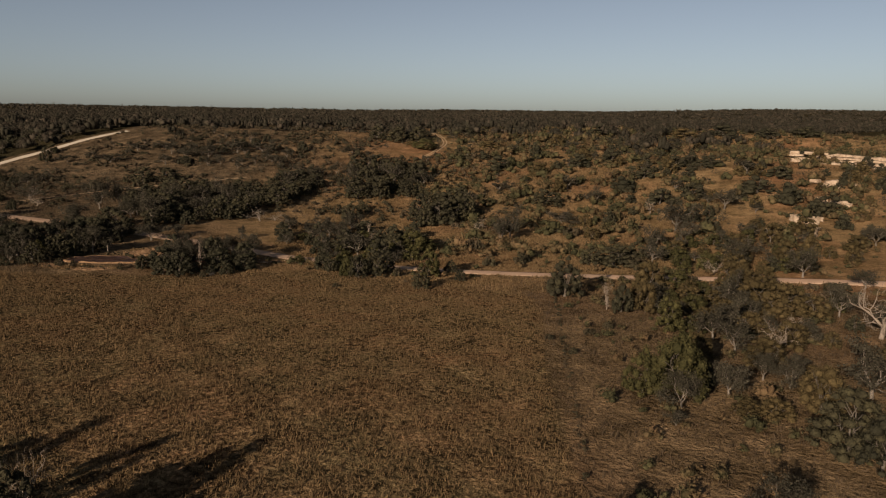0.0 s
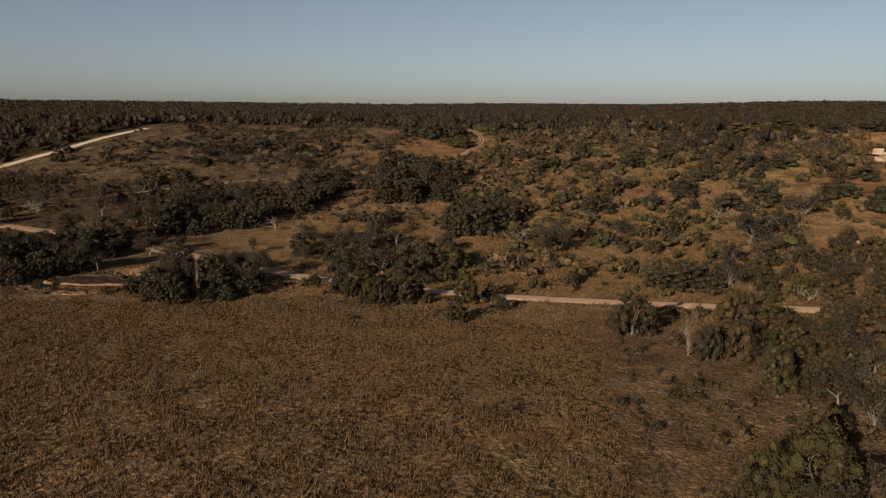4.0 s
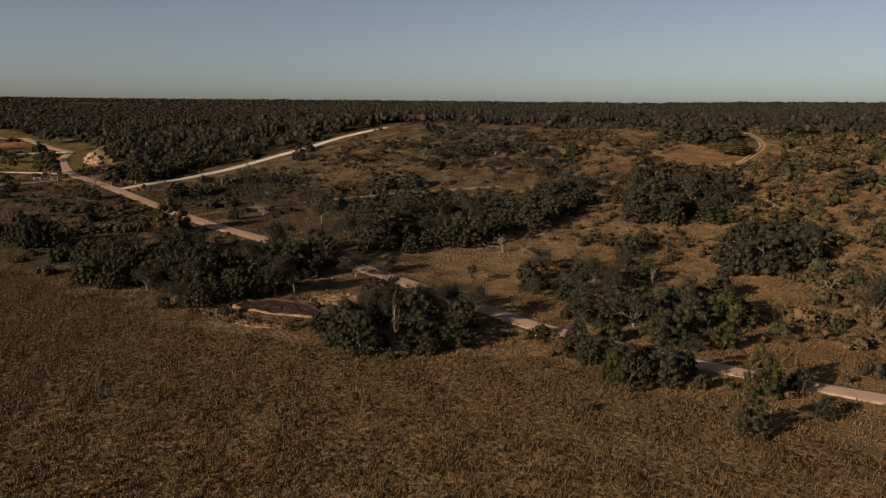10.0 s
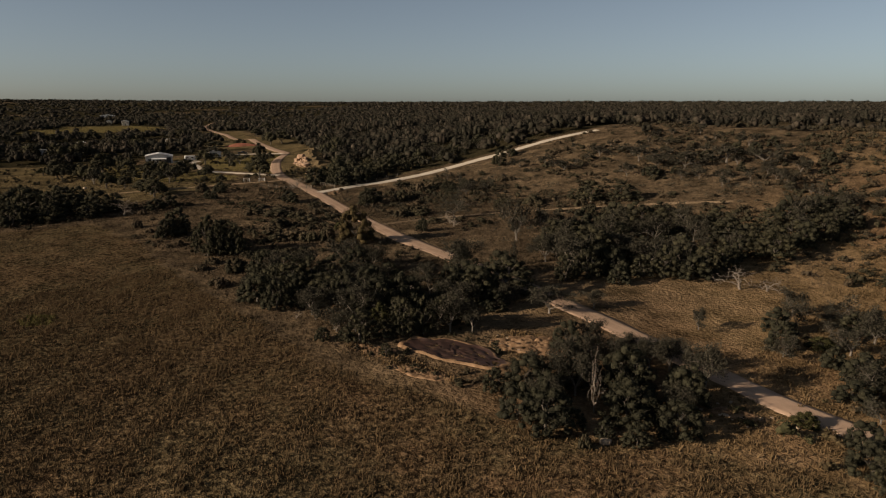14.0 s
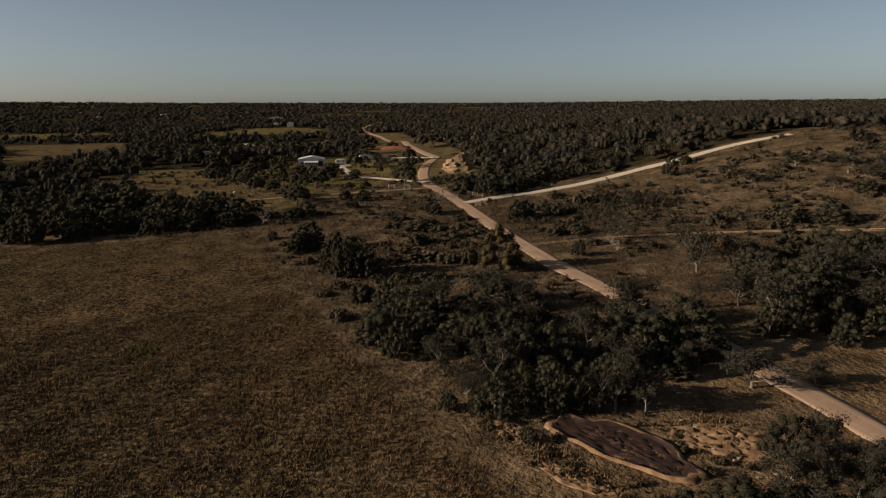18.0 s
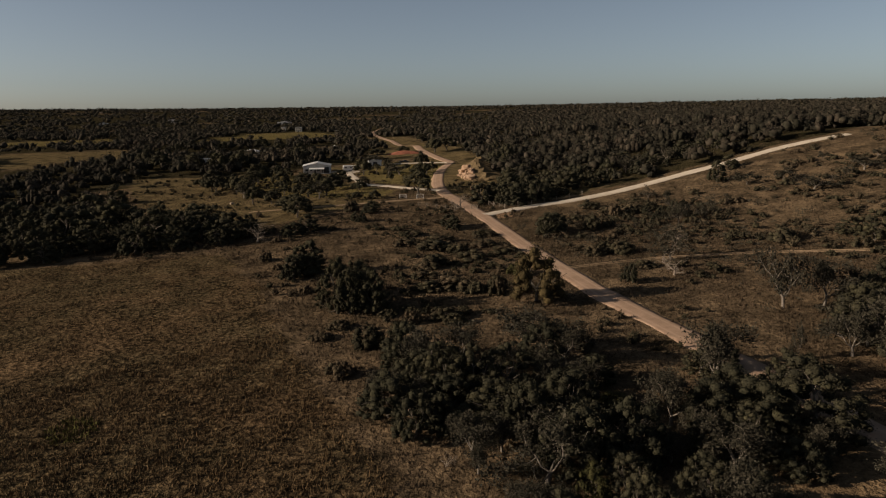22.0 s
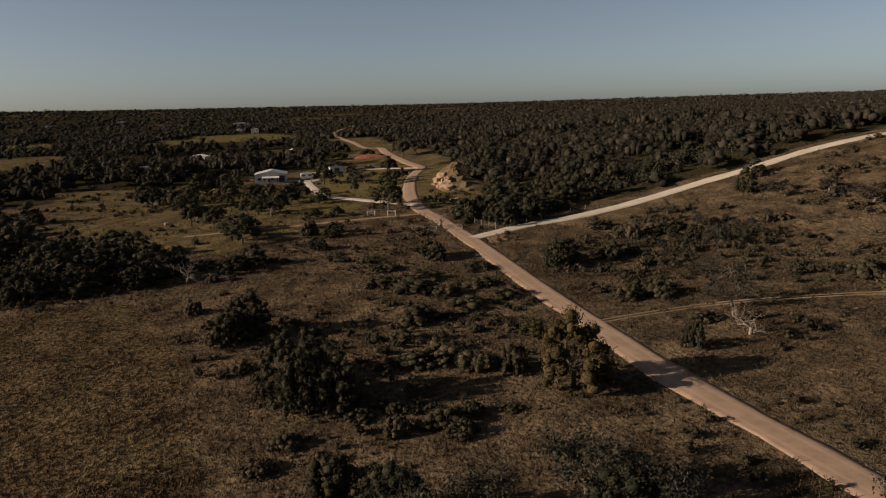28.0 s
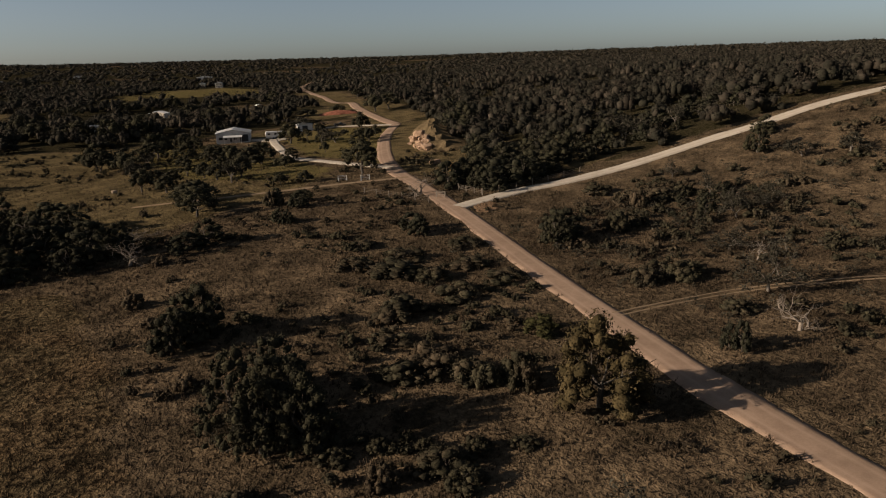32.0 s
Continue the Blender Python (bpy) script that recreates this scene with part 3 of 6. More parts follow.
def tree_kind(name, seed, leaf, label, category, tall=8.0, wide=4.0, lobes=8, sprays_n=1300, size=0.34, stem=0.28, low_crown=0.25, flat=0.75, bare=0):
    """A tree of standard size: an Empty with a forked trunk and a crown of leaf sprays."""
    rng = np.random.default_rng(seed)
    root = new(name)
    out, tips = [], []
    lean = Vector((rng.normal() * 0.12, rng.normal() * 0.12, 1))
    fork = tall * rng.uniform(0.16, 0.26)
    out.append(tube([(0, 0, -0.4), (0, 0, 0.1), lean * fork * 0.6, lean * fork], [stem * 1.5, stem * 1.15, stem, stem * 0.9], 7))
    for i in range(4 if not bare else 5):
        a = 2 * math.pi * (i + rng.uniform(-0.3, 0.3)) / (4 if not bare else 5)
        dry = bare > 2
        way = Vector((math.cos(a) * 0.8, math.sin(a) * 0.8, rng.uniform(0.1, 0.9) if dry else rng.uniform(0.5, 1.1)))
        branches(rng, lean * fork * rng.uniform(0.6 if dry else 0.8, 1.0), way, tall * (0.34 if not bare else 0.40 if dry else 0.42), stem * 0.55, 1 if not bare else bare, out, tips, 1.25 if dry else 0.55)
    v, f = joined(out)
    set_parent(new("trunk", mesh_of("trunk", v, f, DEAD_WOOD if bare > 2 else GREY_BARK if bare else BARK, True)), root)
    if sprays_n:
        balls = []
        for i in range(lobes):
            a, q = 2 * math.pi * (i * 0.618 + rng.uniform(-0.08, 0.08)), math.sqrt((i + 0.4) / lobes)
            rr = wide * rng.uniform(0.62, 1.15) / math.sqrt(lobes) * (1.25 - 0.35 * q)
            top = tall * (1 - 0.55 * q * q) * rng.uniform(0.80, 1.0)
            z = max(top - rr * flat, tall * low_crown + rr * 0.5)
            balls.append(((math.cos(a) * q * (wide - rr * 0.8), math.sin(a) * q * (wide - rr * 0.8), z), (rr, rr, rr * flat)))
            if q > 0.45:
                for share in (0.30, 0.62) if low_crown < 0.2 else (0.7,):
                    b, w = a + rng.uniform(-0.5, 0.5), rr * rng.uniform(0.8, 1.15)
                    balls.append(((math.cos(b) * q * (wide - w * 0.6), math.sin(b) * q * (wide - w * 0.6), max(z * share, w * 0.45)), (w, w, w * 0.85)))
        v, f = crown_of(rng, balls, sprays_n, size)
        if bare:
            ends = np.array([t for t, d in tips])
            ends = ends[rng.random(len(ends)) < 0.8]
            pick = ends[rng.integers(0, len(ends), sprays_n)] + rng.normal(size=(sprays_n, 3)) * tall * np.array((0.075, 0.075, 0.055))
            v, f = sprays(rng, pick, rng.normal(size=(sprays_n, 3)) + np.array((0, 0, 0.6)), size, 0.7)
        v[:, 2] = np.maximum(v[:, 2], 0.02)
        crown = mesh_of("crown", v, f, leaf)
        if not bare:
            crown.polygons.foreach_set("use_smooth", np.arange(len(f)) < 20 * len(balls))
        set_parent(new("crown", crown), root)
    root.location = (0, 0, -500)
    return tagged(root, label, category)


def kinds_of(name, seed, count, leaf, label, category, tall, wide, lobes, n, size, stem, low, flat=0.75, bare=0):
    """Three makes of a kind: full near the camera's way, lighter ones further from it."""
    return [[tree_kind(name, seed + more + i, leaf, label, category, tall, wide, int(lobes * full) + i, int(n * share), size * grow, stem, low, flat, bare if bare > 2 else max(bare - drop, min(bare, 1))) for i in range(count)]
            for more, share, grow, drop, full in ((0, 1.0, 1.0, 0, 1.0), (100, 0.5, 1.3, 0, 0.7), (200, 0.2, 1.9, 1, 0.4))]


OAK_KINDS = kinds_of("live_oak", 10, 4, OAK_LEAF, "dark green live oak", "tree", 8, 4.4, 26, 5600, 0.12, 0.32, 0.14)
CEDAR_KINDS = kinds_of("cedar", 20, 3, CEDAR_LEAF, "dense dark cedar", "tree", 6.4, 3.6, 20, 4400, 0.11, 0.2, 0.05, 0.9)
THIN_KINDS = kinds_of("thin_tree", 30, 4, THIN_LEAF, "thin grey-leaved tree", "tree", 6.2, 3.6, 7, 4600, 0.135, 0.21, 0.2, 0.8, 2)
DEAD_KINDS = kinds_of("dead_tree", 40, 3, THIN_LEAF, "dead bleached tree", "tree", 7.0, 3.4, 0, 0, 0.3, 0.26, 0.2, 0.8, 3)
SPREAD_KINDS = kinds_of("spreading_oak", 80, 3, OAK_LEAF, "broad live oak with forked trunks", "tree", 7.0, 5.0, 24, 4400, 0.14, 0.30, 0.42, 0.5)
SHRUB_KINDS = kinds_of("shrub", 50, 4, SHRUB_LEAF, "low olive shrub", "shrub", 2.5, 2.4, 12, 1500, 0.10, 0.07, 0.02, 0.7)
WILLOW_KINDS = kinds_of("willow_bush", 60, 2, WILLOW_LEAF, "yellow-green bushy tree", "tree", 6.0, 3.2, 18, 4200, 0.12, 0.16, 0.04, 1.0)
RUSTY_KINDS = kinds_of("rusty_tree", 70, 2, RUST_LEAF, "rust-brown leafy tree", "tree", 7.0, 3.8, 20, 5000, 0.12, 0.22, 0.06, 0.9)

OAKS_BEND = [
    (40.7, 77.9, 8.1, 4.7), (104.5, 230.4, 8.0, 5.0), (-24.0, 167.1, 5.4, 2.2), (-14.0, 150.5, 5.2, 2.3), (-8.9, 169.5, 3.7, 1.8),
    (16.1, 146.6, 9.2, 4.0), (31.9, 182.6, 7.0, 5.5), (38.5, 189.9, 6.0, 3.3), (26.3, 184.2, 5.8, 3.2),
]
OAKS_POND = [
    (-100.5, 207.5, 5.7, 2.6), (-98.6, 212.2, 6.4, 3.3), (-90.5, 220.3, 5.1, 3.4), (-87.0, 222.6, 7.2, 3.6), (-86.3, 229.4, 7.4, 3.7),
    (-81.5, 229.0, 7.3, 3.4), (-29.2, 159.3, 5.8, 2.7), (-25.8, 161.3, 6.3, 2.7), (-36.7, 164.5, 4.6, 1.8), (-102.6, 164.8, 6.5, 2.6),
    (-100.6, 167.2, 6.7, 2.0), (-104.1, 162.3, 3.4, 1.7), (-107.4, 180.1, 4.7, 2.3), (-105.1, 183.4, 6.2, 3.1), (-120.7, 197.5, 3.6, 2.7),
    (-120.6, 200.9, 4.5, 3.3), (-109.5, 197.1, 7.0, 3.1), (-110.8, 204.2, 4.2, 1.7), (-98.5, 157.1, 2.2, 1.2),
]
OAKS_MEADOW = [
    (-256.9, 184.0, 8.5, 5.8), (-249.9, 203.2, 5.5, 3.8), (-206.8, 182.5, 6.8, 3.7), (-175.5, 176.6, 8.6, 3.0), (-173.3, 180.0, 8.1, 3.2),
    (-183.3, 182.3, 6.1, 3.6),
]
OAKS_HILL = [
    (-199.1, 244.6, 6.9, 2.9), (-199.9, 315.3, 7.6, 3.3), (19.9, 258.3, 7.4, 6.4), (-205.4, 328.9, 5.0, 4.0), (-46.4, 364.9, 8.9, 5.8),
    (-57.8, 367.3, 7.5, 5.6), (-36.6, 368.0, 8.3, 5.6), (-137.5, 279.2, 7.2, 4.8), (-128.8, 283.5, 6.5, 4.8), (-144.4, 281.2, 3.6, 2.9),
    (-80.5, 235.9, 6.9, 3.2), (-81.1, 252.1, 6.6, 3.4), (-78.6, 256.7, 6.7, 3.5), (-75.2, 261.6, 6.8, 3.5), (-71.1, 270.1, 6.8, 4.1),
    (-68.0, 280.5, 7.1, 3.7), (-49.3, 267.4, 7.9, 4.6), (-43.9, 271.9, 8.8, 4.4), (-38.5, 281.9, 7.3, 4.8), (-35.0, 305.1, 5.4, 4.9),
    (-29.8, 302.6, 4.6, 3.8), (-31.4, 273.4, 6.2, 4.6), (-26.6, 276.6, 5.7, 3.4), (-46.4, 239.0, 6.3, 3.8),
]
OAKS_HILL_B = [
    (-51.6, 243.5, 3.9, 2.8), (-44.8, 252.0, 4.0, 2.6), (-16.6, 238.1, 10.5, 6.0), (-11.6, 243.2, 8.3, 4.4), (-20.6, 235.2, 8.3, 3.7),
    (-15.2, 259.0, 7.1, 4.2), (-47.9, 362.3, 6.3, 5.2),
]
OAKS_VALLEY = [
    (-274.1, 210.9, 6.8, 4.9), (-265.6, 167.5, 11.5, 6.6), (-296.0, 148.8, 11.2, 7.0), (-266.8, 233.4, 3.5, 3.2), (-289.1, 185.0, 8.5, 6.0),
    (-293.4, 267.9, 9.2, 5.6), (-313.7, 240.0, 7.4, 3.9), (-304.0, 166.1, 11.5, 6.8), (-291.1, 217.2, 6.0, 6.6), (-272.9, 129.1, 11.5, 5.4),
    (-326.6, 234.4, 5.8, 3.0), (-264.5, 178.7, 9.1, 6.9), (-274.7, 138.3, 11.5, 6.3), (-275.3, 166.6, 10.3, 7.0), (-332.6, 251.4, 7.2, 6.2),
    (-338.3, 233.8, 4.8, 4.1), (-325.6, 262.6, 4.1, 2.7), (-336.5, 258.0, 8.3, 5.5), (-349.1, 253.8, 7.6, 4.5), (-354.9, 249.7, 7.9, 5.7),
    (-362.2, 226.0, 7.3, 4.9), (-281.4, 213.2, 6.2, 5.4), (-343.3, 272.3, 3.3, 2.9), (-384.6, 221.5, 9.2, 5.8),
]
OAKS_VALLEY_B = [
    (-375.9, 248.0, 7.7, 5.0), (-284.0, 261.9, 9.2, 5.4), (-352.8, 308.2, 5.8, 4.8), (-388.8, 230.3, 7.6, 5.0), (-392.5, 222.4, 10.3, 5.9),
    (-391.9, 241.5, 7.8, 6.2), (-398.0, 245.9, 11.5, 6.6), (-321.9, 214.7, 7.7, 4.0), (-337.8, 163.7, 11.5, 6.0), (-369.7, 302.1, 5.3, 2.0),
    (-379.0, 292.0, 9.1, 5.4), (-317.8, 234.6, 5.6, 4.5), (-387.9, 180.3, 8.8, 6.3), (-410.9, 260.9, 6.6, 4.1), (-383.7, 329.3, 8.6, 4.4),
    (-393.7, 314.2, 5.7, 3.0), (-369.8, 225.3, 8.9, 5.1), (-455.6, 246.8, 11.5, 6.5), (-455.7, 258.3, 11.3, 7.0), (-466.7, 235.8, 10.1, 7.0),
    (-482.3, 222.9, 10.8, 7.0), (-469.6, 299.5, 11.5, 6.7), (-498.5, 219.4, 11.5, 6.4), (-440.5, 376.6, 10.2, 7.0),
]
OAKS_VALLEY_C = [
    (-461.5, 347.8, 4.3, 7.0), (-441.9, 386.7, 10.0, 7.0), (-463.8, 368.4, 4.4, 5.6), (-503.0, 300.7, 10.9, 7.0), (-643.3, 276.7, 8.1, 7.0),
    (-638.3, 309.4, 9.5, 7.0), (-651.7, 347.1, 10.3, 7.0), (-646.6, 424.6, 9.1, 7.0), (-653.0, 440.0, 6.8, 7.0), (-623.8, 488.7, 8.2, 7.0),
    (-678.7, 537.0, 9.2, 7.0), (-739.3, 533.4, 9.9, 6.7),
]
CEDARS_BEND = [
    (42.4, 74.2, 6.2, 3.3), (-23.4, 233.3, 3.4, 2.5), (-18.7, 206.8, 4.0, 2.5), (-6.1, 159.9, 3.3, 1.4), (25.4, 134.2, 7.0, 2.3),
]
CEDARS_POND = [
    (-95.3, 217.4, 5.8, 3.4), (-71.7, 158.9, 4.6, 2.7), (-72.0, 152.8, 4.8, 2.7), (-78.9, 157.5, 3.9, 1.8), (-66.1, 155.4, 2.8, 1.5),
    (-62.4, 155.9, 2.4, 1.3), (-59.0, 156.7, 3.0, 1.7), (-57.4, 160.2, 2.6, 1.2), (-38.7, 213.4, 2.7, 2.1), (-25.9, 208.8, 4.0, 3.0),
    (-110.4, 155.2, 2.6, 1.4), (-108.1, 157.1, 2.0, 1.2),
]
CEDARS_MEADOW = [
    (-156.4, 224.7, 3.8, 1.3), (-223.7, 233.4, 4.4, 2.6), (-251.3, 220.9, 3.3, 1.6), (-154.8, 224.5, 4.8, 1.3), (-248.3, 198.2, 4.6, 4.2),
    (-253.6, 220.3, 3.4, 2.4), (-226.6, 234.7, 4.7, 3.2), (-147.1, 168.7, 4.3, 2.5), (-137.2, 165.3, 5.7, 2.3), (-129.2, 163.7, 4.9, 2.2),
    (-136.2, 172.7, 3.8, 2.1), (-141.8, 173.6, 3.5, 2.0), (-129.1, 175.0, 3.5, 2.2), (-126.8, 164.2, 3.5, 1.9),
]
CEDARS_HILL = [
    (-202.0, 248.6, 6.6, 4.8), (48.7, 270.8, 7.2, 5.8), (58.7, 253.0, 7.0, 5.6), (98.1, 243.2, 8.5, 5.3), (70.5, 256.1, 7.1, 5.6),
    (92.8, 257.5, 7.1, 6.5), (59.6, 285.8, 5.3, 4.2), (106.1, 274.1, 5.7, 5.0), (21.1, 331.1, 5.5, 3.2), (87.1, 295.9, 6.2, 5.9),
    (75.1, 299.0, 5.9, 5.5), (37.2, 310.1, 6.7, 5.2), (51.8, 316.1, 6.4, 5.3), (20.1, 334.9, 8.2, 3.8), (99.9, 480.3, 8.6, 10.7),
    (73.9, 496.5, 7.9, 11.1), (154.1, 499.1, 9.0, 11.0), (182.8, 499.8, 7.9, 9.1), (208.6, 502.6, 9.0, 11.0), (-4.7, 252.6, 3.5, 3.1),
    (3.3, 311.9, 7.1, 6.3), (-3.3, 330.6, 4.4, 3.6), (-13.6, 395.5, 5.6, 6.4),
]
CEDARS_VALLEY = [
    (-262.5, 230.0, 4.3, 2.8), (-277.6, 232.3, 2.5, 2.0),
]
THIN_TREES_BEND = [
    (51.4, 94.6, 7.6, 4.5), (6.7, 222.1, 9.5, 4.3), (57.0, 222.9, 8.5, 5.7), (3.4, 213.6, 8.1, 2.3), (34.4, 148.4, 3.2, 2.3),
    (37.8, 118.6, 5.5, 3.1), (39.4, 112.3, 5.1, 2.9), (32.4, 93.2, 4.8, 2.8), (39.1, 99.6, 3.8, 2.3), (41.8, 97.0, 3.7, 2.3),
    (23.1, 83.2, 1.7, 1.5), (72.9, 168.8, 6.6, 3.9), (65.8, 191.4, 4.4, 4.0), (42.1, 185.6, 6.4, 3.2),
]
THIN_TREES_POND = [
    (-70.1, 199.1, 3.9, 1.6), (-100.5, 190.4, 3.4, 2.2), (-91.8, 188.9, 4.2, 3.7), (-87.7, 196.5, 3.3, 2.3), (-76.1, 169.6, 5.2, 2.2),
    (-76.0, 175.3, 3.9, 1.8), (-71.0, 175.7, 4.6, 2.0), (-68.4, 178.4, 4.3, 2.4), (-68.8, 182.5, 3.3, 2.9), (-63.6, 180.7, 3.4, 1.8),
    (-48.0, 212.8, 5.6, 3.3), (-49.4, 204.5, 4.2, 2.8), (-42.9, 208.7, 4.9, 2.5), (-41.6, 198.3, 4.6, 2.1), (-32.8, 208.4, 3.7, 2.2),
    (-121.2, 165.4, 3.5, 2.3), (-119.1, 160.7, 3.0, 1.9), (-115.2, 173.5, 3.7, 2.0), (-108.4, 160.2, 3.9, 2.1), (-111.8, 159.1, 3.5, 1.9),
    (-109.5, 180.9, 4.0, 2.0), (-117.7, 187.1, 2.5, 2.0), (-98.0, 170.5, 6.1, 3.0), (-95.4, 172.9, 4.8, 2.0),
]
THIN_TREES_POND_B = [
    (-115.2, 210.2, 5.0, 0.9), (-100.2, 187.8, 4.0, 1.5),
]
THIN_TREES_MEADOW = [
    (-128.0, 228.8, 9.3, 3.7), (-124.5, 234.6, 7.5, 3.9), (-138.9, 161.4, 4.4, 2.3), (-136.6, 179.1, 3.2, 2.2), (-133.3, 186.2, 6.1, 3.8),
    (-129.2, 179.4, 3.9, 2.5), (-177.2, 175.0, 5.6, 2.1),
]
THIN_TREES_HILL = [
    (-174.8, 258.0, 3.2, 2.7), (-161.6, 244.2, 6.4, 3.4), (24.0, 238.8, 4.0, 5.8), (-181.1, 319.0, 3.9, 4.2), (37.9, 258.8, 5.7, 4.0),
    (-137.0, 320.1, 4.9, 4.5), (-168.9, 313.3, 3.7, 5.1), (-152.6, 333.6, 4.7, 5.8), (77.1, 241.9, 7.6, 5.3), (-62.2, 330.2, 5.4, 6.7),
    (-189.3, 314.4, 4.2, 3.6), (-165.0, 331.2, 4.2, 5.2), (-127.2, 320.5, 5.5, 5.8), (-105.5, 331.1, 6.2, 5.7), (-116.8, 329.7, 6.3, 6.8),
    (-137.6, 324.3, 4.7, 4.0), (29.7, 279.3, 5.2, 4.2), (97.7, 283.8, 6.0, 5.2), (-146.6, 326.5, 6.0, 4.8), (-121.9, 239.5, 6.1, 3.2),
    (-109.7, 237.5, 7.4, 3.7), (-107.9, 245.9, 6.9, 3.2), (-100.7, 245.9, 6.7, 3.8), (-94.0, 252.3, 6.1, 2.9),
]
THIN_TREES_HILL_B = [
    (-76.3, 293.8, 5.9, 3.3), (-64.0, 300.3, 5.9, 3.3), (-49.9, 301.5, 4.6, 4.4), (-44.2, 315.7, 5.0, 5.6), (-7.0, 260.2, 6.5, 2.7),
    (3.4, 279.4, 4.6, 3.5), (7.9, 279.8, 4.2, 3.5),
]
THIN_TREES_VALLEY = [
    (-363.2, 296.8, 6.5, 2.2), (-359.1, 300.4, 7.0, 5.7), (-414.5, 319.3, 6.8, 8.1),
]
DEAD_TREES_BEND = [
    (66.7, 122.1, 12.0, 4.8), (-3.6, 225.1, 7.2, 2.0), (5.8, 231.8, 4.3, 2.1), (22.9, 135.7, 8.6, 1.3), (43.5, 109.1, 8.1, 3.2),
    (53.8, 125.8, 4.2, 2.1), (54.1, 173.2, 5.0, 2.4), (59.8, 172.3, 4.2, 0.6),
]
DEAD_TREES_POND = [
    (-73.2, 225.2, 5.0, 3.4), (-69.0, 227.4, 3.8, 2.4), (-66.7, 160.8, 9.0, 1.1), (-69.8, 175.0, 4.4, 1.6), (-51.2, 204.7, 3.9, 1.4),
    (-39.6, 224.1, 4.2, 1.2), (-36.8, 218.5, 5.3, 1.0), (-34.4, 211.4, 3.3, 1.7), (-117.3, 170.3, 4.2, 1.0), (-114.2, 179.1, 4.8, 0.9),
]
DEAD_TREES_MEADOW = [
    (-152.8, 234.1, 5.6, 3.0), (-248.6, 188.2, 5.5, 4.0), (-134.5, 173.5, 4.8, 1.0), (-122.2, 159.1, 1.7, 1.0),
]
DEAD_TREES_HILL = [
    (-169.1, 256.0, 4.0, 2.1), (53.5, 243.2, 5.7, 2.6), (-248.8, 252.9, 4.5, 2.1), (-250.4, 255.5, 5.4, 3.3), (-0.1, 237.4, 3.4, 1.8),
]
DEAD_TREES_VALLEY = [
    (-262.3, 192.9, 3.7, 4.2), (-392.3, 171.2, 8.1, 6.4),
]
SHRUBS_BEND = [
    (8.5, 186.0, 2.6, 2.0), (7.6, 207.1, 2.9, 3.2), (9.2, 189.7, 2.5, 2.9), (25.7, 223.5, 3.7, 3.4), (-5.0, 206.6, 3.3, 2.5),
    (-2.8, 205.5, 3.5, 1.8), (-20.9, 163.2, 2.6, 1.1), (-18.2, 156.1, 0.8, 0.6), (0.5, 181.7, 3.4, 2.0), (17.4, 118.7, 1.3, 1.2),
    (21.0, 122.5, 1.6, 1.0), (10.4, 115.0, 1.1, 0.9), (13.5, 107.8, 1.3, 0.8),
]
SHRUBS_POND = [
    (-62.7, 152.1, 2.0, 0.8), (-40.0, 205.8, 2.6, 2.0), (-32.2, 148.2, 1.2, 0.8),
]
SHRUBS_MEADOW = [
    (-163.0, 181.4, 2.6, 1.9), (-161.0, 186.5, 2.2, 2.9), (-158.9, 194.1, 0.9, 1.5), (-148.8, 203.4, 0.6, 1.3), (-166.2, 201.8, 4.0, 1.8),
    (-170.1, 199.9, 2.7, 1.8), (-179.6, 200.0, 2.5, 3.2), (-166.4, 166.8, 1.6, 2.1), (-158.0, 186.3, 2.0, 2.1), (-169.2, 171.2, 1.7, 2.2),
    (-183.8, 215.1, 1.5, 1.5), (-149.9, 202.1, 0.7, 1.0), (-168.5, 203.6, 4.2, 2.5), (-172.4, 199.6, 3.0, 2.6), (-177.8, 194.9, 2.3, 3.4),
    (-207.8, 216.1, 2.6, 5.2), (-202.1, 226.7, 1.9, 3.6), (-226.1, 181.3, 3.0, 2.1), (-186.5, 199.9, 2.1, 3.1), (-151.2, 162.3, 2.4, 2.3),
    (-224.9, 221.3, 1.8, 3.5), (-158.9, 170.9, 3.6, 3.0), (-201.8, 218.9, 2.4, 3.3), (-175.4, 198.8, 2.8, 3.1),
]
SHRUBS_MEADOW_B = [
    (-211.1, 233.9, 2.2, 3.7), (-193.3, 206.3, 3.1, 4.1), (-192.7, 216.2, 2.6, 4.2), (-192.7, 225.5, 2.2, 3.6), (-215.2, 213.5, 2.4, 3.8),
    (-213.5, 221.8, 2.3, 4.7), (-169.0, 180.5, 1.5, 1.9), (-194.0, 176.8, 1.8, 1.6), (-167.9, 184.4, 1.5, 1.6),
]
SHRUBS_HILL = [
    (-173.4, 242.9, 3.5, 3.2), (-177.7, 242.1, 2.6, 2.5), (-176.3, 237.6, 3.1, 3.1), (-202.5, 273.2, 4.3, 2.2), (-201.6, 279.7, 2.9, 4.0),
    (-196.2, 257.4, 4.7, 2.7), (-257.9, 237.6, 2.2, 1.3), (-161.1, 235.6, 1.8, 2.6), (-200.0, 284.3, 3.1, 2.8), (-204.9, 282.0, 2.5, 2.8),
    (-216.5, 277.4, 2.7, 4.2), (-152.8, 271.0, 3.5, 3.8), (-8.2, 330.6, 4.3, 4.4),
]
SHRUBS_VALLEY = [
    (-269.9, 227.1, 4.0, 2.6),
]
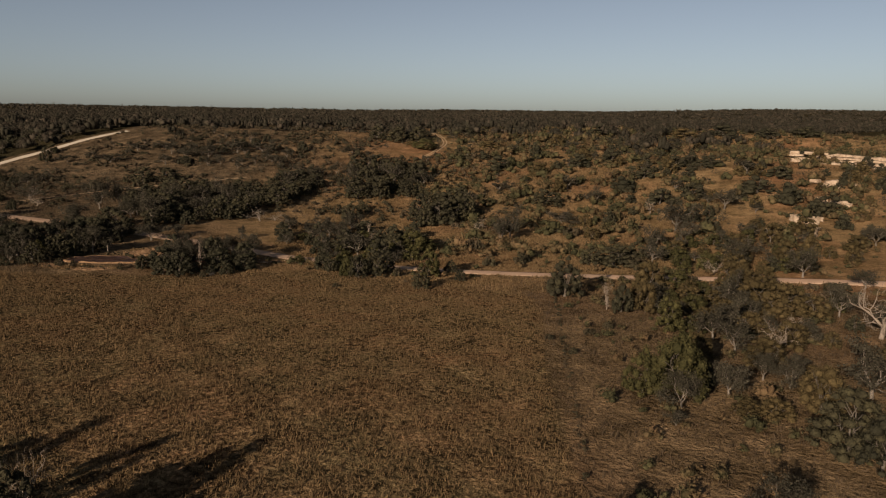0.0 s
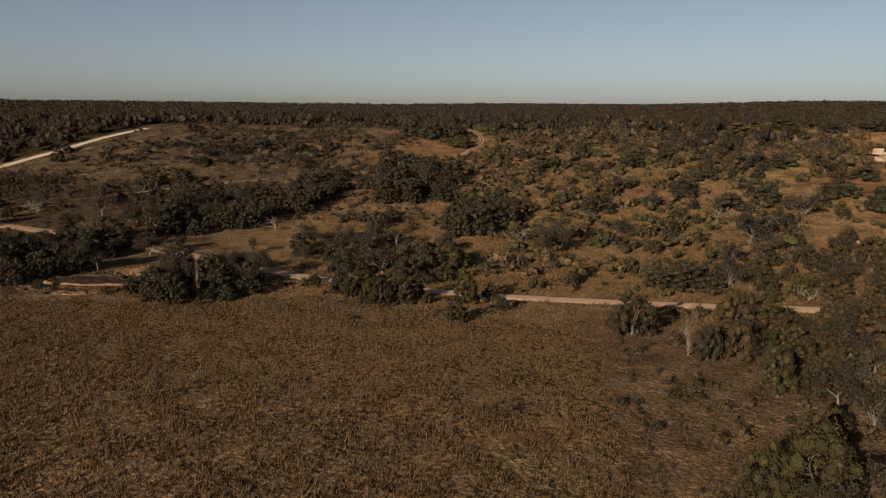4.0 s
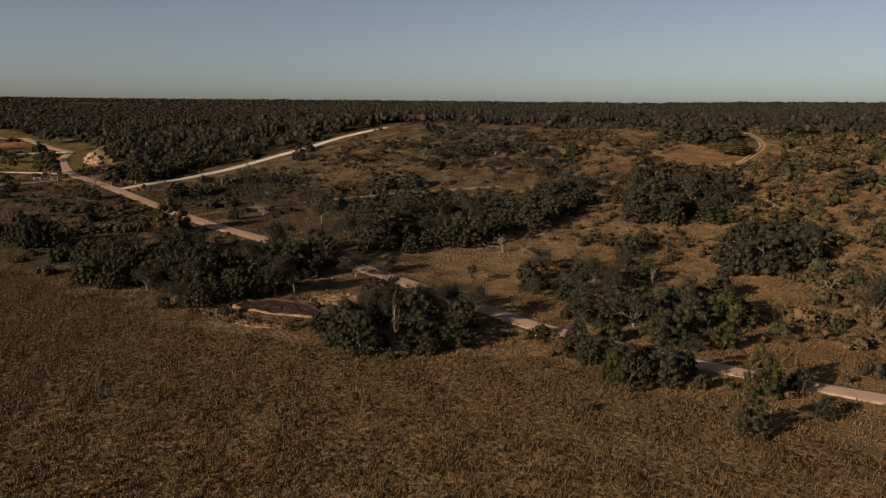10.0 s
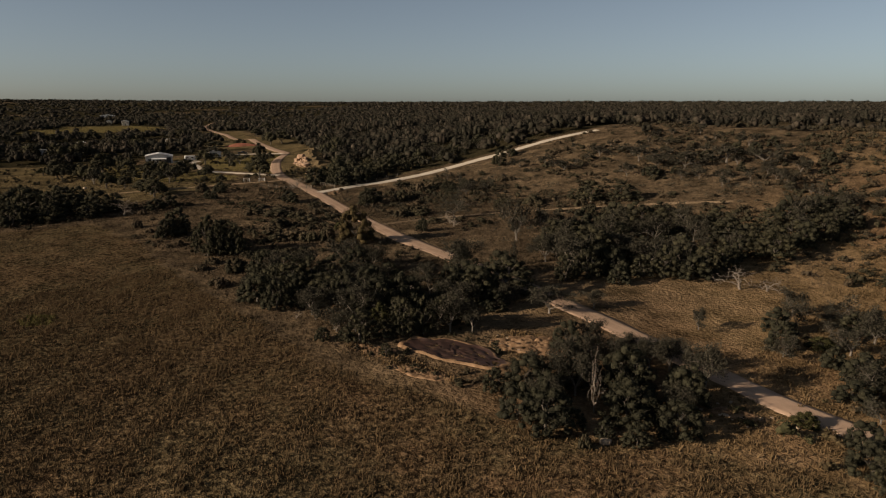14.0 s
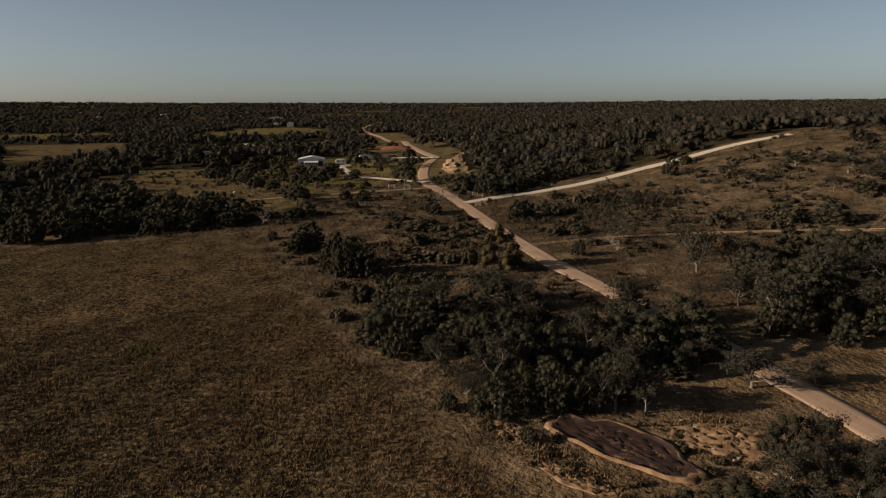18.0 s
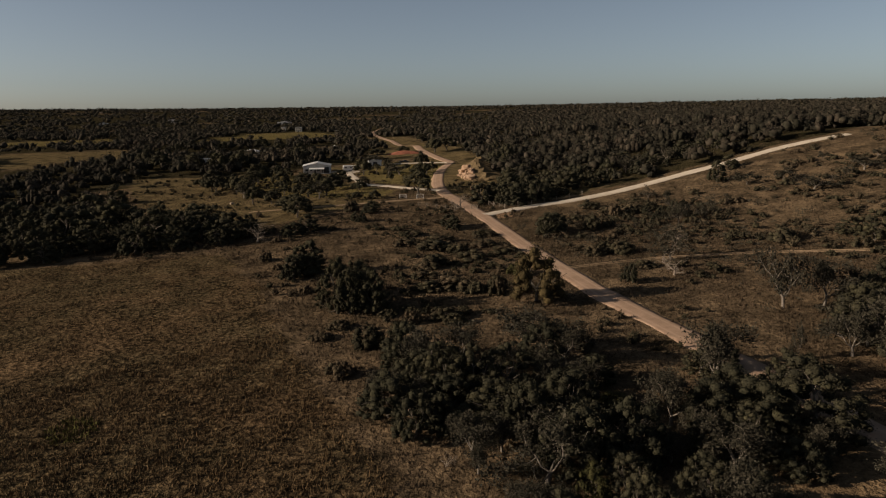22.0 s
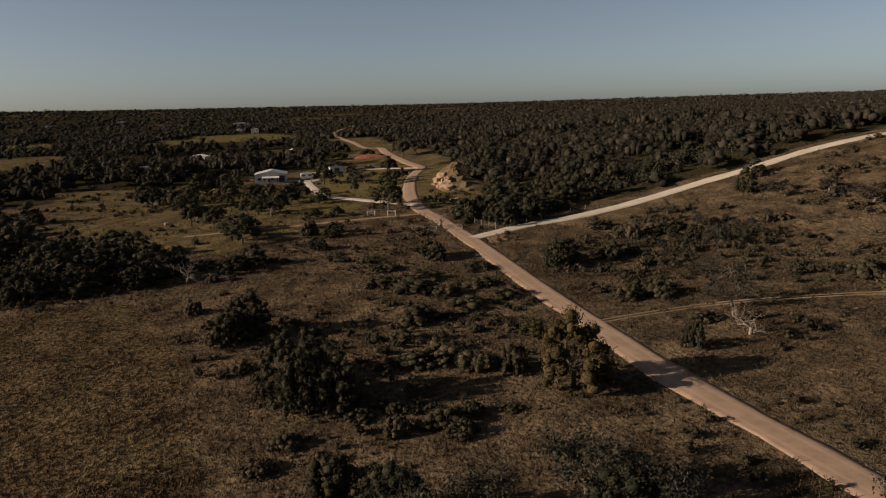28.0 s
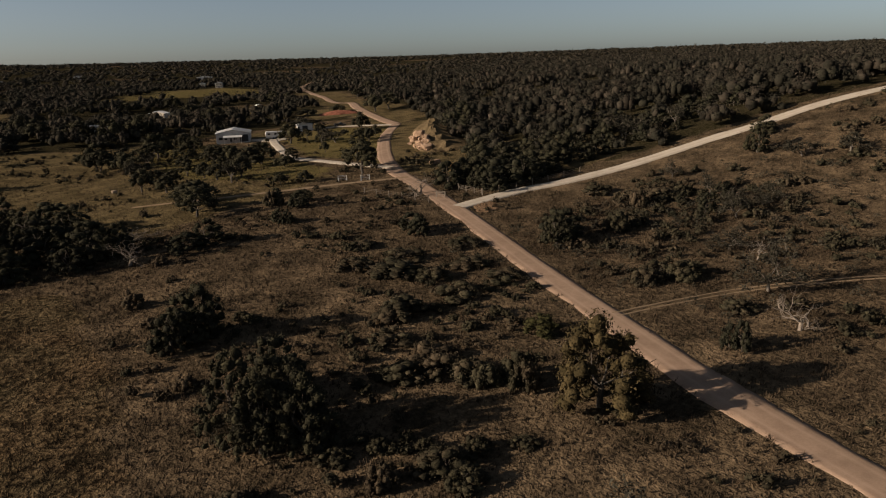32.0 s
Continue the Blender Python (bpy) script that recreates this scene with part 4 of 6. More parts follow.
WILLOWS_BEND = [
    (-21.4, 198.5, 7.6, 4.2), (-24.2, 189.1, 4.9, 3.4), (-19.8, 184.3, 5.3, 2.2), (-13.6, 165.0, 7.3, 3.0), (31.3, 122.3, 6.7, 2.7),
    (25.5, 93.0, 10.3, 4.2), (21.1, 93.1, 6.8, 2.9), (50.6, 151.3, 3.5, 2.7),
]
WILLOWS_POND = [
    (-53.3, 203.7, 2.6, 2.1), (-30.5, 185.0, 3.6, 3.2), (-31.9, 159.7, 5.7, 2.0), (-36.5, 179.5, 3.3, 2.4), (-47.3, 175.2, 1.9, 1.8),
    (-120.0, 180.7, 2.9, 2.3), (-108.7, 165.4, 4.4, 1.7),
]
WILLOWS_MEADOW = [
    (-175.0, 214.2, 2.9, 2.7),
]
WILLOWS_HILL = [
    (-31.8, 351.0, 5.9, 7.1),
]
RUSTY_TREES_BEND = [
    (30.1, 135.0, 7.0, 2.5), (35.6, 134.3, 3.5, 2.6), (40.2, 141.9, 4.7, 3.2), (51.5, 137.8, 8.1, 5.3), (44.1, 132.6, 4.3, 2.9),
    (58.2, 140.8, 4.6, 3.1), (32.8, 87.1, 2.6, 2.3), (35.8, 86.3, 3.2, 2.3),
]
RUSTY_TREES_MEADOW = [
    (-158.4, 204.0, 10.8, 5.0),
]
RUSTY_TREES_HILL = [
    (19.9, 301.0, 4.8, 4.4), (19.8, 306.7, 4.8, 5.2), (127.1, 491.4, 8.8, 10.9), (-0.4, 353.4, 5.2, 5.9), (-31.3, 347.9, 4.5, 5.7),
    (-38.9, 355.8, 2.9, 3.8),
]
OAKS_LAWN = [
    (-344.7, 306.1, 6.2, 3.1),
    (-343.1, 300.3, 5.6, 3.0),
    (-383.8, 302.3, 4.8, 2.9),
    (-367.8, 299.2, 4.8, 2.5),
    (-336.0, 281.7, 4.5, 2.0),
    (-356.2, 316.9, 5.1, 2.8),
    (-362.9, 271.9, 3.9, 3.4),
    (-358.9, 253.2, 5.5, 5.3),
    (-402.9, 262.1, 6.3, 4.7),
    (-290.9, 240.5, 3.5, 2.2),
    (-287.9, 245.9, 3.5, 2.5),
]
OAKS_FIELD_CORNER = [
    (-206.7, 183.4, 8.5, 4.3), (-178.7, 176.1, 10.2, 4.2), (-176.2, 180.2, 8.9, 3.8), (-185.1, 183.1, 7.5, 3.5), (-205.4, 179.5, 6.3, 2.9),
]


PLACES = {"BEND": "beside the gravel road at the field's edge", "POND": "in the thicket round the dug pond", "MEADOW": "in the dry meadow by the road", "HILL": "on the dry grassy hillside", "VALLEY": "in the valley near the houses"}
PLANTING = [
    (OAKS_FIELD_CORNER, "o", "MEADOW"),
    (OAKS_LAWN, "o", "VALLEY"),
    (OAKS_BEND, "o", "BEND"),
    (OAKS_POND, "o", "POND"),
    (OAKS_MEADOW, "o", "MEADOW"),
    (OAKS_HILL, "o", "HILL"),
    (OAKS_HILL_B, "o", "HILL"),
    (OAKS_VALLEY, "o", "VALLEY"),
    (OAKS_VALLEY_B, "o", "VALLEY"),
    (OAKS_VALLEY_C, "o", "VALLEY"),
    (CEDARS_BEND, "j", "BEND"),
    (CEDARS_POND, "j", "POND"),
    (CEDARS_MEADOW, "j", "MEADOW"),
    (CEDARS_HILL, "j", "HILL"),
    (CEDARS_VALLEY, "j", "VALLEY"),
    (THIN_TREES_BEND, "g", "BEND"),
    (THIN_TREES_POND, "g", "POND"),
    (THIN_TREES_POND_B, "g", "POND"),
    (THIN_TREES_MEADOW, "g", "MEADOW"),
    (THIN_TREES_HILL, "g", "HILL"),
    (THIN_TREES_HILL_B, "g", "HILL"),
    (THIN_TREES_VALLEY, "g", "VALLEY"),
    (DEAD_TREES_BEND, "d", "BEND"),
    (DEAD_TREES_POND, "d", "POND"),
    (DEAD_TREES_MEADOW, "d", "MEADOW"),
    (DEAD_TREES_HILL, "d", "HILL"),
    (DEAD_TREES_VALLEY, "d", "VALLEY"),
    (SHRUBS_BEND, "s", "BEND"),
    (SHRUBS_POND, "s", "POND"),
    (SHRUBS_MEADOW, "s", "MEADOW"),
    (SHRUBS_MEADOW_B, "s", "MEADOW"),
    (SHRUBS_HILL, "s", "HILL"),
    (SHRUBS_VALLEY, "s", "VALLEY"),
    (WILLOWS_BEND, "y", "BEND"),
    (WILLOWS_POND, "y", "POND"),
    (WILLOWS_MEADOW, "y", "MEADOW"),
    (WILLOWS_HILL, "y", "HILL"),
    (RUSTY_TREES_BEND, "r", "BEND"),
    (RUSTY_TREES_MEADOW, "r", "MEADOW"),
    (RUSTY_TREES_HILL, "r", "HILL"),
]
KINDS = {"p": (SPREAD_KINDS, 7.0, 5.0), "o": (OAK_KINDS, 8.0, 4.4), "j": (CEDAR_KINDS, 6.4, 3.6), "g": (THIN_KINDS, 6.2, 3.6), "d": (DEAD_KINDS, 7.0, 3.4), "s": (SHRUB_KINDS, 2.5, 2.4), "y": (WILLOW_KINDS, 6.0, 3.2), "r": (RUSTY_KINDS, 7.0, 3.8)}
rng = np.random.default_rng(5)
WAY = smooth_line([(0, 0), (-5, 40), (-10, 59), (-22, 84), (-48, 109), (-90, 133), (-119, 152)], 6)


def plant(kind, x, y, tall, wide, label="", group=""):
    kinds, t0, w0 = KINDS[kind]
    off = np.hypot(WAY[:, 0] - x, WAY[:, 1] - y).min()
    pick = kinds[0 if off < 66 else 1 if off < 170 else 2]
    ob = pick[rng.integers(len(pick))]
    made = copy_thing(ob, pose(x, y, ground_at(x, y) - 0.05, 0, 0, rng.uniform(0, 360)) @ Matrix.Diagonal((wide / w0, wide / w0 * rng.uniform(0.9, 1.1), tall / t0, 1)))
    return tagged(made, label, group=group)


TREES = []
for table, kind, place in PLANTING:
    for x, y, tall, wide in table:
        kind = "p" if place == "VALLEY" and kind in "op" and y > 195 else "o" if kind == "p" else kind
        plant(kind, x, y, tall, wide, KINDS[kind][0][0][0]["label"] + " " + PLACES[place], KINDS[kind][0][0][0]["category"] + "s " + PLACES[place])
        TREES.append((x, y, wide))
TREES = np.array(TREES)


def clear_of(x, y, gap):
    return (np.hypot(TREES[:, 0] - x, TREES[:, 1] - y) > gap + 0.6 * TREES[:, 2]).all()


# Belts and thickets: irregular stands of mixed trees.
BELTS = [
    ("ryrs", 7.5, 0.45, 0.85, [(28, 126), (30, 152), (42, 158), (59, 159), (81, 164), (51, 103), (40, 98), (33, 102), (38, 122), (28, 124)]),
    ("oooj", 8, 0.8, 1.15, [(-274, 124), (-374, 132), (-335, 171), (-308, 184), (-258, 191), (-241, 185), (-259, 165), (-265, 139)]),
    ("ppgp", 14, 0.75, 1, [(-416, 208), (-413, 241), (-365, 257), (-318, 261), (-296, 241), (-311, 217), (-363, 213)]),
    ("ggj", 8, 0.6, 0.95, [(-146, 310), (-138, 335), (-113, 355), (-87, 337), (-82, 302), (-115, 305)]),
    ("jrgj", 13, 0.5, 0.9, [(-15, 316), (-13, 352), (15, 360), (51, 389), (149, 498), (78, 282), (53, 288), (21, 314)]),
    ("jjog", 6.5, 0.7, 1.05, [(-247, 263), (-269, 282), (-266, 305), (-264, 317), (-255, 340), (-240, 373), (-224, 361), (-227, 329), (-234, 307), (-236, 277)]),
    ("jgogj", 5.0, 0.65, 1.15, [(-137, 159), (-153, 174), (-140, 179), (-144, 194), (-127, 187), (-119, 189), (-124, 203), (-118, 209), (-105, 196), (-94, 173), (-98, 167), (-103, 161), (-109, 155), (-121, 157)]),
    ("gogjo", 5.8, 0.7, 1.15, [(-112, 217), (-99, 206), (-87, 214), (-78, 232), (-72, 251), (-66, 276), (-73, 303), (-82, 282), (-95, 263), (-112, 268), (-121, 258), (-122, 238)]),
    ("ogo", 6.5, 0.75, 1.2, [(-63, 292), (-50, 262), (-40, 268), (-25, 273), (-26, 301), (-32, 318), (-47, 319), (-63, 310)]),
    ("gjgj", 4.2, 0.65, 1.1, [(-77, 154), (-68, 149), (-61, 154), (-56, 160), (-58, 179), (-65, 187), (-73, 185), (-82, 177), (-77, 168)]),
    ("gyoj", 5.0, 0.55, 0.95, [(-44, 174), (-36, 162), (-29, 156), (-23, 161), (-20, 181), (-17, 202), (-22, 224), (-30, 207), (-39, 197), (-47, 200)]),
    ("oog", 6.5, 0.8, 1.2, [(-23, 230), (-10, 239), (-2, 249), (-6, 268), (-15, 275), (-23, 261)]),
    ("rryg", 6.0, 0.7, 1.1, [(25, 132), (30, 119), (36, 109), (39, 105), (45, 103), (68, 152), (60, 164), (45, 158), (35, 157)]),
    ("gry", 7.0, 0.6, 1.0, [(47, 207), (45, 168), (71, 160), (97, 216), (77, 219)]),
    ("jjoj", 5.0, 0.8, 1.3, [(-288, 293), (-251, 263), (-238, 266), (-232, 273), (-244, 289), (-272, 303), (-302, 313)]),
    ("ojo", 6.0, 0.9, 1.4, [(-318, 317), (-302, 313), (-309, 327), (-364, 378), (-394, 382)]),
    ("gjs", 6.0, 0.35, 0.7, [(-201, 272), (-186, 265), (-175, 276), (-174, 291), (-194, 293)]),
    ("ggsj", 5.4, 0.5, 0.9, [(-65, 202), (-51, 193), (-38, 199), (-33, 209), (-36, 232), (-51, 226), (-63, 216)]),
]

for kinds, gap, lo, hi, poly in BELTS:
    xs, ys = [q[0] for q in poly], [q[1] for q in poly]
    for i in range(int((max(xs) - min(xs)) / gap) + 1):
        for k in range(int((max(ys) - min(ys)) / (gap * 0.87)) + 1):
            x, y = min(xs) + gap * (i + 0.5 * (k % 2) + rng.uniform(-0.38, 0.38)), min(ys) + gap * (0.87 * k + rng.uniform(-0.38, 0.38))
            if not inside(x, y, poly) or inside(x, y, FIELD) or inside(x, y, BANK_SLOPE) or (-406 < x < -362 and 256 < y < 286) or (np.hypot(TREES[:, 0] - x, TREES[:, 1] - y) < 0.55 * gap).any() or from_road(x, y) < 1.5:
                continue
            kind = kinds[rng.integers(len(kinds))]
            t0, w0 = KINDS[kind][1:]
            s = rng.uniform(lo * 0.75, hi)
            plant(kind, x, y, t0 * s * rng.uniform(0.8, 1.2), w0 * s * rng.uniform(0.9, 1.2), KINDS[kind][0][0][0]["label"] + " in a mixed thicket", "trees of the thickets")
            TREES = np.append(TREES, [(x, y, w0 * s)], axis=0)


# Scrub on the slopes and in the meadow.
def scatter(count, x0, x1, y0, y1, kinds, lo, hi, keep, label, group):
    done, tries = 0, 0
    while done < count and tries < count * 6:
        tries += 1
        x, y = rng.uniform(x0, x1), rng.uniform(y0, y1)
        if not keep(x, y) or inside(x, y, FIELD) or from_road(x, y) < 1.5 or not clear_of(x, y, 1.2):
            continue
        k = kinds[rng.integers(len(kinds))]
        s = rng.uniform(lo, hi)
        t0, w0 = KINDS[k][1:]
        f = s if k == "s" else s * 0.6
        plant(k, x, y, t0 * f * rng.uniform(0.8, 1.2), w0 * f, label, group)
        done += 1


def patchy(x, y, scale=0.03, cut=0.0):
    return noise.noise(Vector((x * scale, y * scale, 3.3))) > cut


scatter(60, 14, 110, 60, 185, "gsrjg", 0.7, 1.6, lambda x, y: x > 18 + 0.0 * y and patchy(x, y, 0.05, -0.35), "tangled brush beside the field", "brush beside the field")
scatter(130, 25, 190, 185, 330, "jjgr", 0.6, 1.5, lambda x, y: patchy(x, y, 0.03, -0.2), "scrubby bush on the rocky slope", "scrub on the rocky slope")
scatter(60, -150, 40, 235, 400, "ssg", 0.4, 1.0, lambda x, y: patchy(x, y, 0.03, 0.0), "small scrub on the dry grass hill", "scrub on the grass hill")
scatter(70, -215, -130, 262, 390, "ssg", 0.4, 1.0, lambda x, y: x > np.interp(y, WHITE_ROAD[:, 1], WHITE_ROAD[:, 0]) + 5 and patchy(x, y, 0.04, -0.1), "small scrub on the dry grass hill", "scrub on the grass hill")
scatter(40, -260, -150, 180, 250, "s", 0.25, 0.7, lambda x, y: patchy(x, y, 0.05, -0.1), "low weedy shrub in the dry meadow", "low shrubs in the meadow")


# ---- woods and grass ----
def clumps(g, x, y, h, w, per, size, lobes, fine=1, loose=0.6):
    """Crowns at many places: uneven leafy lumps under loose leaf sprays. Returns verts, faces and how many faces are lumps."""
    z = np.array([ground_at(a, b) for a, b in zip(x, y)])
    n = len(x)
    d = g.normal(size=(n, per, 3))
    d /= np.linalg.norm(d, axis=2, keepdims=True)
    d[..., 2] = np.where(g.random((n, per)) < 0.75, np.abs(d[..., 2]), d[..., 2] * 0.5)
    if not lobes:
        p = np.stack([x, y, z + h * 0.38], -1)[:, None] + d * np.stack([w, w, h * 0.6], -1)[:, None] * g.uniform(0.55, 1.1, (n, per, 1))
    else:
        t = g.uniform(0, 2 * np.pi, (n, 1)) + np.arange(lobes) * 2 * np.pi * 0.382
        q = np.sqrt((np.arange(lobes) + 0.15) / lobes) * g.uniform(0.75, 1.1, (n, lobes))
        r = w[:, None] * g.uniform(0.72, 1.05, (n, lobes)) / lobes**0.36
        off = q * np.maximum(w[:, None] - r * 0.75, 0)
        rz = np.minimum(r * 0.9, h[:, None] * 0.5)
        c = np.stack([x[:, None] + np.cos(t) * off, y[:, None] + np.sin(t) * off, z[:, None] + np.maximum(h[:, None] * (1 - 0.42 * q * q) * g.uniform(0.85, 1.05, (n, lobes)) - rz, rz * 0.4)], -1)
        rr = np.stack([r, r, rz], -1)
        pick = g.integers(0, lobes, (n, per))
        row = np.arange(n)[:, None]
        p = c[row, pick] + d * rr[row, pick] * g.uniform(0.70, 1.25, (n, per, 1))
        ball, tri = LUMPS[fine]
        body = c[:, :, None] + ball[None, None] * rr[:, :, None] * g.uniform(0.40, 0.76, (n, lobes, len(ball), 1))
        # skirts reach down to the ground
        body[..., 2] -= np.where(ball[None, None, :, 2] < -0.3, np.maximum(body[..., 2] - z[:, None, None] - 0.3 * h[:, None, None], 0) * 0.8, 0)
    nrm = (d + g.normal(size=d.shape) * loose).reshape(-1, 3)
    v, f = sprays(g, p.reshape(-1, 3), nrm / np.linalg.norm(nrm, axis=1, keepdims=True), size * np.repeat(np.clip(w / w.mean(), 0.6, 1.8), per))
    if not lobes:
        return v, f, 0
    solid = (tri[None] + np.arange(n * lobes)[:, None, None] * len(ball)).reshape(-1, 3)
    return np.concatenate([body.reshape(-1, 3), v]), np.concatenate([solid, f + n * lobes * len(ball)]), len(solid)


def leafy(name, built, mat):
    v, f, solid = built
    me = mesh_of(name, v, f, mat)
    me.polygons.foreach_set("use_smooth", np.arange(len(f)) < solid)
    return new(name, me)


def clear_for_view(x, y):
    """On open land, or where trees would hide it or the houses from the camera."""
    r = np.hypot(x + 105, y - 145)
    ux, uy = (x + 105) / r, (y - 145) / r
    out = np.zeros(x.shape, bool)
    for d in (0, 14, 28, 44):
        for poly in LAWNS + CLEARINGS:
            out |= inside(x + ux * d, y + uy * d, poly)
    for hx, hy in ((-411, 290), (-608, 321), (-955, 515), (-611, 394), (-1205, 602)):
        along, across = (x - hx) * ux + (y - hy) * uy, (x - hx) * uy - (y - hy) * ux
        out |= (np.abs(across) < 16) & (along < 12) & (along > -70)
    return out


def woods(name, count, r0, r1, per, size, tall, label, seed, spread, lobes, fine):
    """Distant woods as one mesh: every tree a loose mound of leaf sprays with gaps."""
    g = np.random.default_rng(seed)
    r = np.sqrt(g.uniform(r0 * r0, r1 * r1, count * 4))
    az = np.radians(g.uniform(-36, 92, count * 4))
    x, y = -80 - r * np.sin(az), 110 + r * np.cos(az)
    c = wood_cover(x, y)
    patch = np.array([noise.noise(Vector((a * 0.012, b * 0.012, 0.7))) + 0.6 * noise.noise(Vector((a * 0.035, b * 0.035, 4.1))) for a, b in zip(x, y)])
    ok = (g.random(len(x)) < c * np.clip(0.86 + 1.5 * patch, 0, 1)) & (from_road(x, y) > 3.0)
    ok &= ~clear_for_view(x, y) | (g.random(len(x)) < 0.06)
    x, y = x[ok][:count], y[ok][:count]
    h = tall * np.clip(g.normal(0.85, 0.25, len(x)), 0.35, 1.35)
    w = np.minimum(h, tall) * g.uniform(0.45, 0.74, len(x)) * spread
    return tagged(leafy(name, clumps(g, x, y, h, w, per, size, lobes, fine), FAR_LEAF), label, "woods", kind="stuff")


woods("near_woods", 4200, 130, 650, 150, 0.31, 7.0, "dark oak and cedar woods beyond the road", 11, 1.3, 5, 1)
woods("middle_woods", 9000, 650, 1150, 34, 0.62, 6.6, "dark woods on the rolling land", 12, 1.6, 2, 1)
woods("far_woods", 13000, 1150, 2400, 12, 1.35, 7.0, "far wooded ridges", 13, 2.2, 1, 1)
woods("ridge_woods", 8000, 2400, 4400, 8, 2.4, 8.0, "woods along the skyline", 14, 3.0, 1, 1)


def brush(name, count, x0, x1, y0, y1, lo, hi, per, size, mat, label, seed, keep, scale=0.035, cut=-0.1):
    """Countless low bushes on open ground, in drifts."""
    g = np.random.default_rng(seed)
    x, y = g.uniform(x0, x1, count * 3), g.uniform(y0, y1, count * 3)
    drift = np.array([noise.noise(Vector((a * scale, b * scale, seed * 1.3))) + 0.5 * noise.noise(Vector((a * scale * 3, b * scale * 3, seed * 0.7))) for a, b in zip(x, y)])
    ok = (drift > cut) & keep(x, y) & ~inside(x, y, FIELD) & (from_road(x, y) > 1.2) & ~inside(x, y, DIG)
    x, y = x[ok][:count], y[ok][:count]
    w = g.uniform(lo, hi, len(x)) ** 1.3
    built = clumps(g, x, y, w * g.uniform(0.8, 1.5, len(x)), w, per, size, 0 if mat is THIN_LEAF else 3, 1)
    return tagged(leafy(name, built, mat), label, "brush", kind="stuff")


east = lambda x, y: (y > 190 - 0.2 * x) & (x > -30 + 0.35 * np.maximum(0, 330 - y) * 0.3)
brush("slope_scrub", 3200, -60, 250, 190, 540, 0.7, 2.8, 90, 0.21, SLOPE_LEAF, "mixed olive and rusty scrub on the rocky slope", 61, east, 0.03, -0.38)
brush("slope_twigs", 1300, -60, 250, 190, 540, 0.6, 1.9, 60, 0.16, THIN_LEAF, "grey twiggy bushes on the rocky slope", 62, east, 0.04, -0.1)
brush("hill_brush", 2300, -215, 10, 240, 420, 0.4, 1.5, 60, 0.16, SHRUB_LEAF, "low dark bushes on the grassy hill", 63, lambda x, y: x > np.interp(y, WHITE_ROAD[:, 1], WHITE_ROAD[:, 0]) + 5, 0.03, -0.08)
brush("hill_twigs", 1300, -215, 10, 225, 420, 0.4, 1.3, 60, 0.12, THIN_LEAF, "grey twiggy bushes on the grassy hill", 64, lambda x, y: x > np.interp(y, WHITE_ROAD[:, 1], WHITE_ROAD[:, 0]) + 5, 0.03, 0.05)
brush("meadow_brush", 700, -262, -108, 150, 262, 0.3, 1.15, 80, 0.11, SHRUB_LEAF, "low dark bushes in drifts in the meadow", 65, lambda x, y: x < 1e9, 0.045, 0.08)
brush("verge_brush", 700, -60, 130, 60, 210, 0.4, 1.5, 80, 0.13, SLOPE_LEAF, "tangled low brush between field and road", 66, lambda x, y: (x > 14) | (y > 160), 0.05, -0.2)
brush("edge_weeds", 260, 9, 15, 64, 150, 0.2, 0.5, 26, 0.10, SHRUB_LEAF, "line of dark weeds along the field's side", 68, lambda x, y: np.abs(x - 10.6 - 0.045 * (y - 68)) < 0.45, 0.05, -0.9)
brush("pond_weeds", 110, -105, -79, 154, 173, 0.25, 0.75, 60, 0.10, SHRUB_LEAF, "low weeds and bushes round the pond's rim", 69, lambda x, y: np.hypot((x + 91.8) / 10.5, (y - 164.6) / 5.2) > 0.86, 0.2, -0.6)
brush("valley_brush", 500, -470, -262, 150, 300, 0.4, 1.3, 50, 0.2, SHRUB_LEAF, "low bushes in the valley pasture", 67, lambda x, y: x < 1e9, 0.03, 0.1)


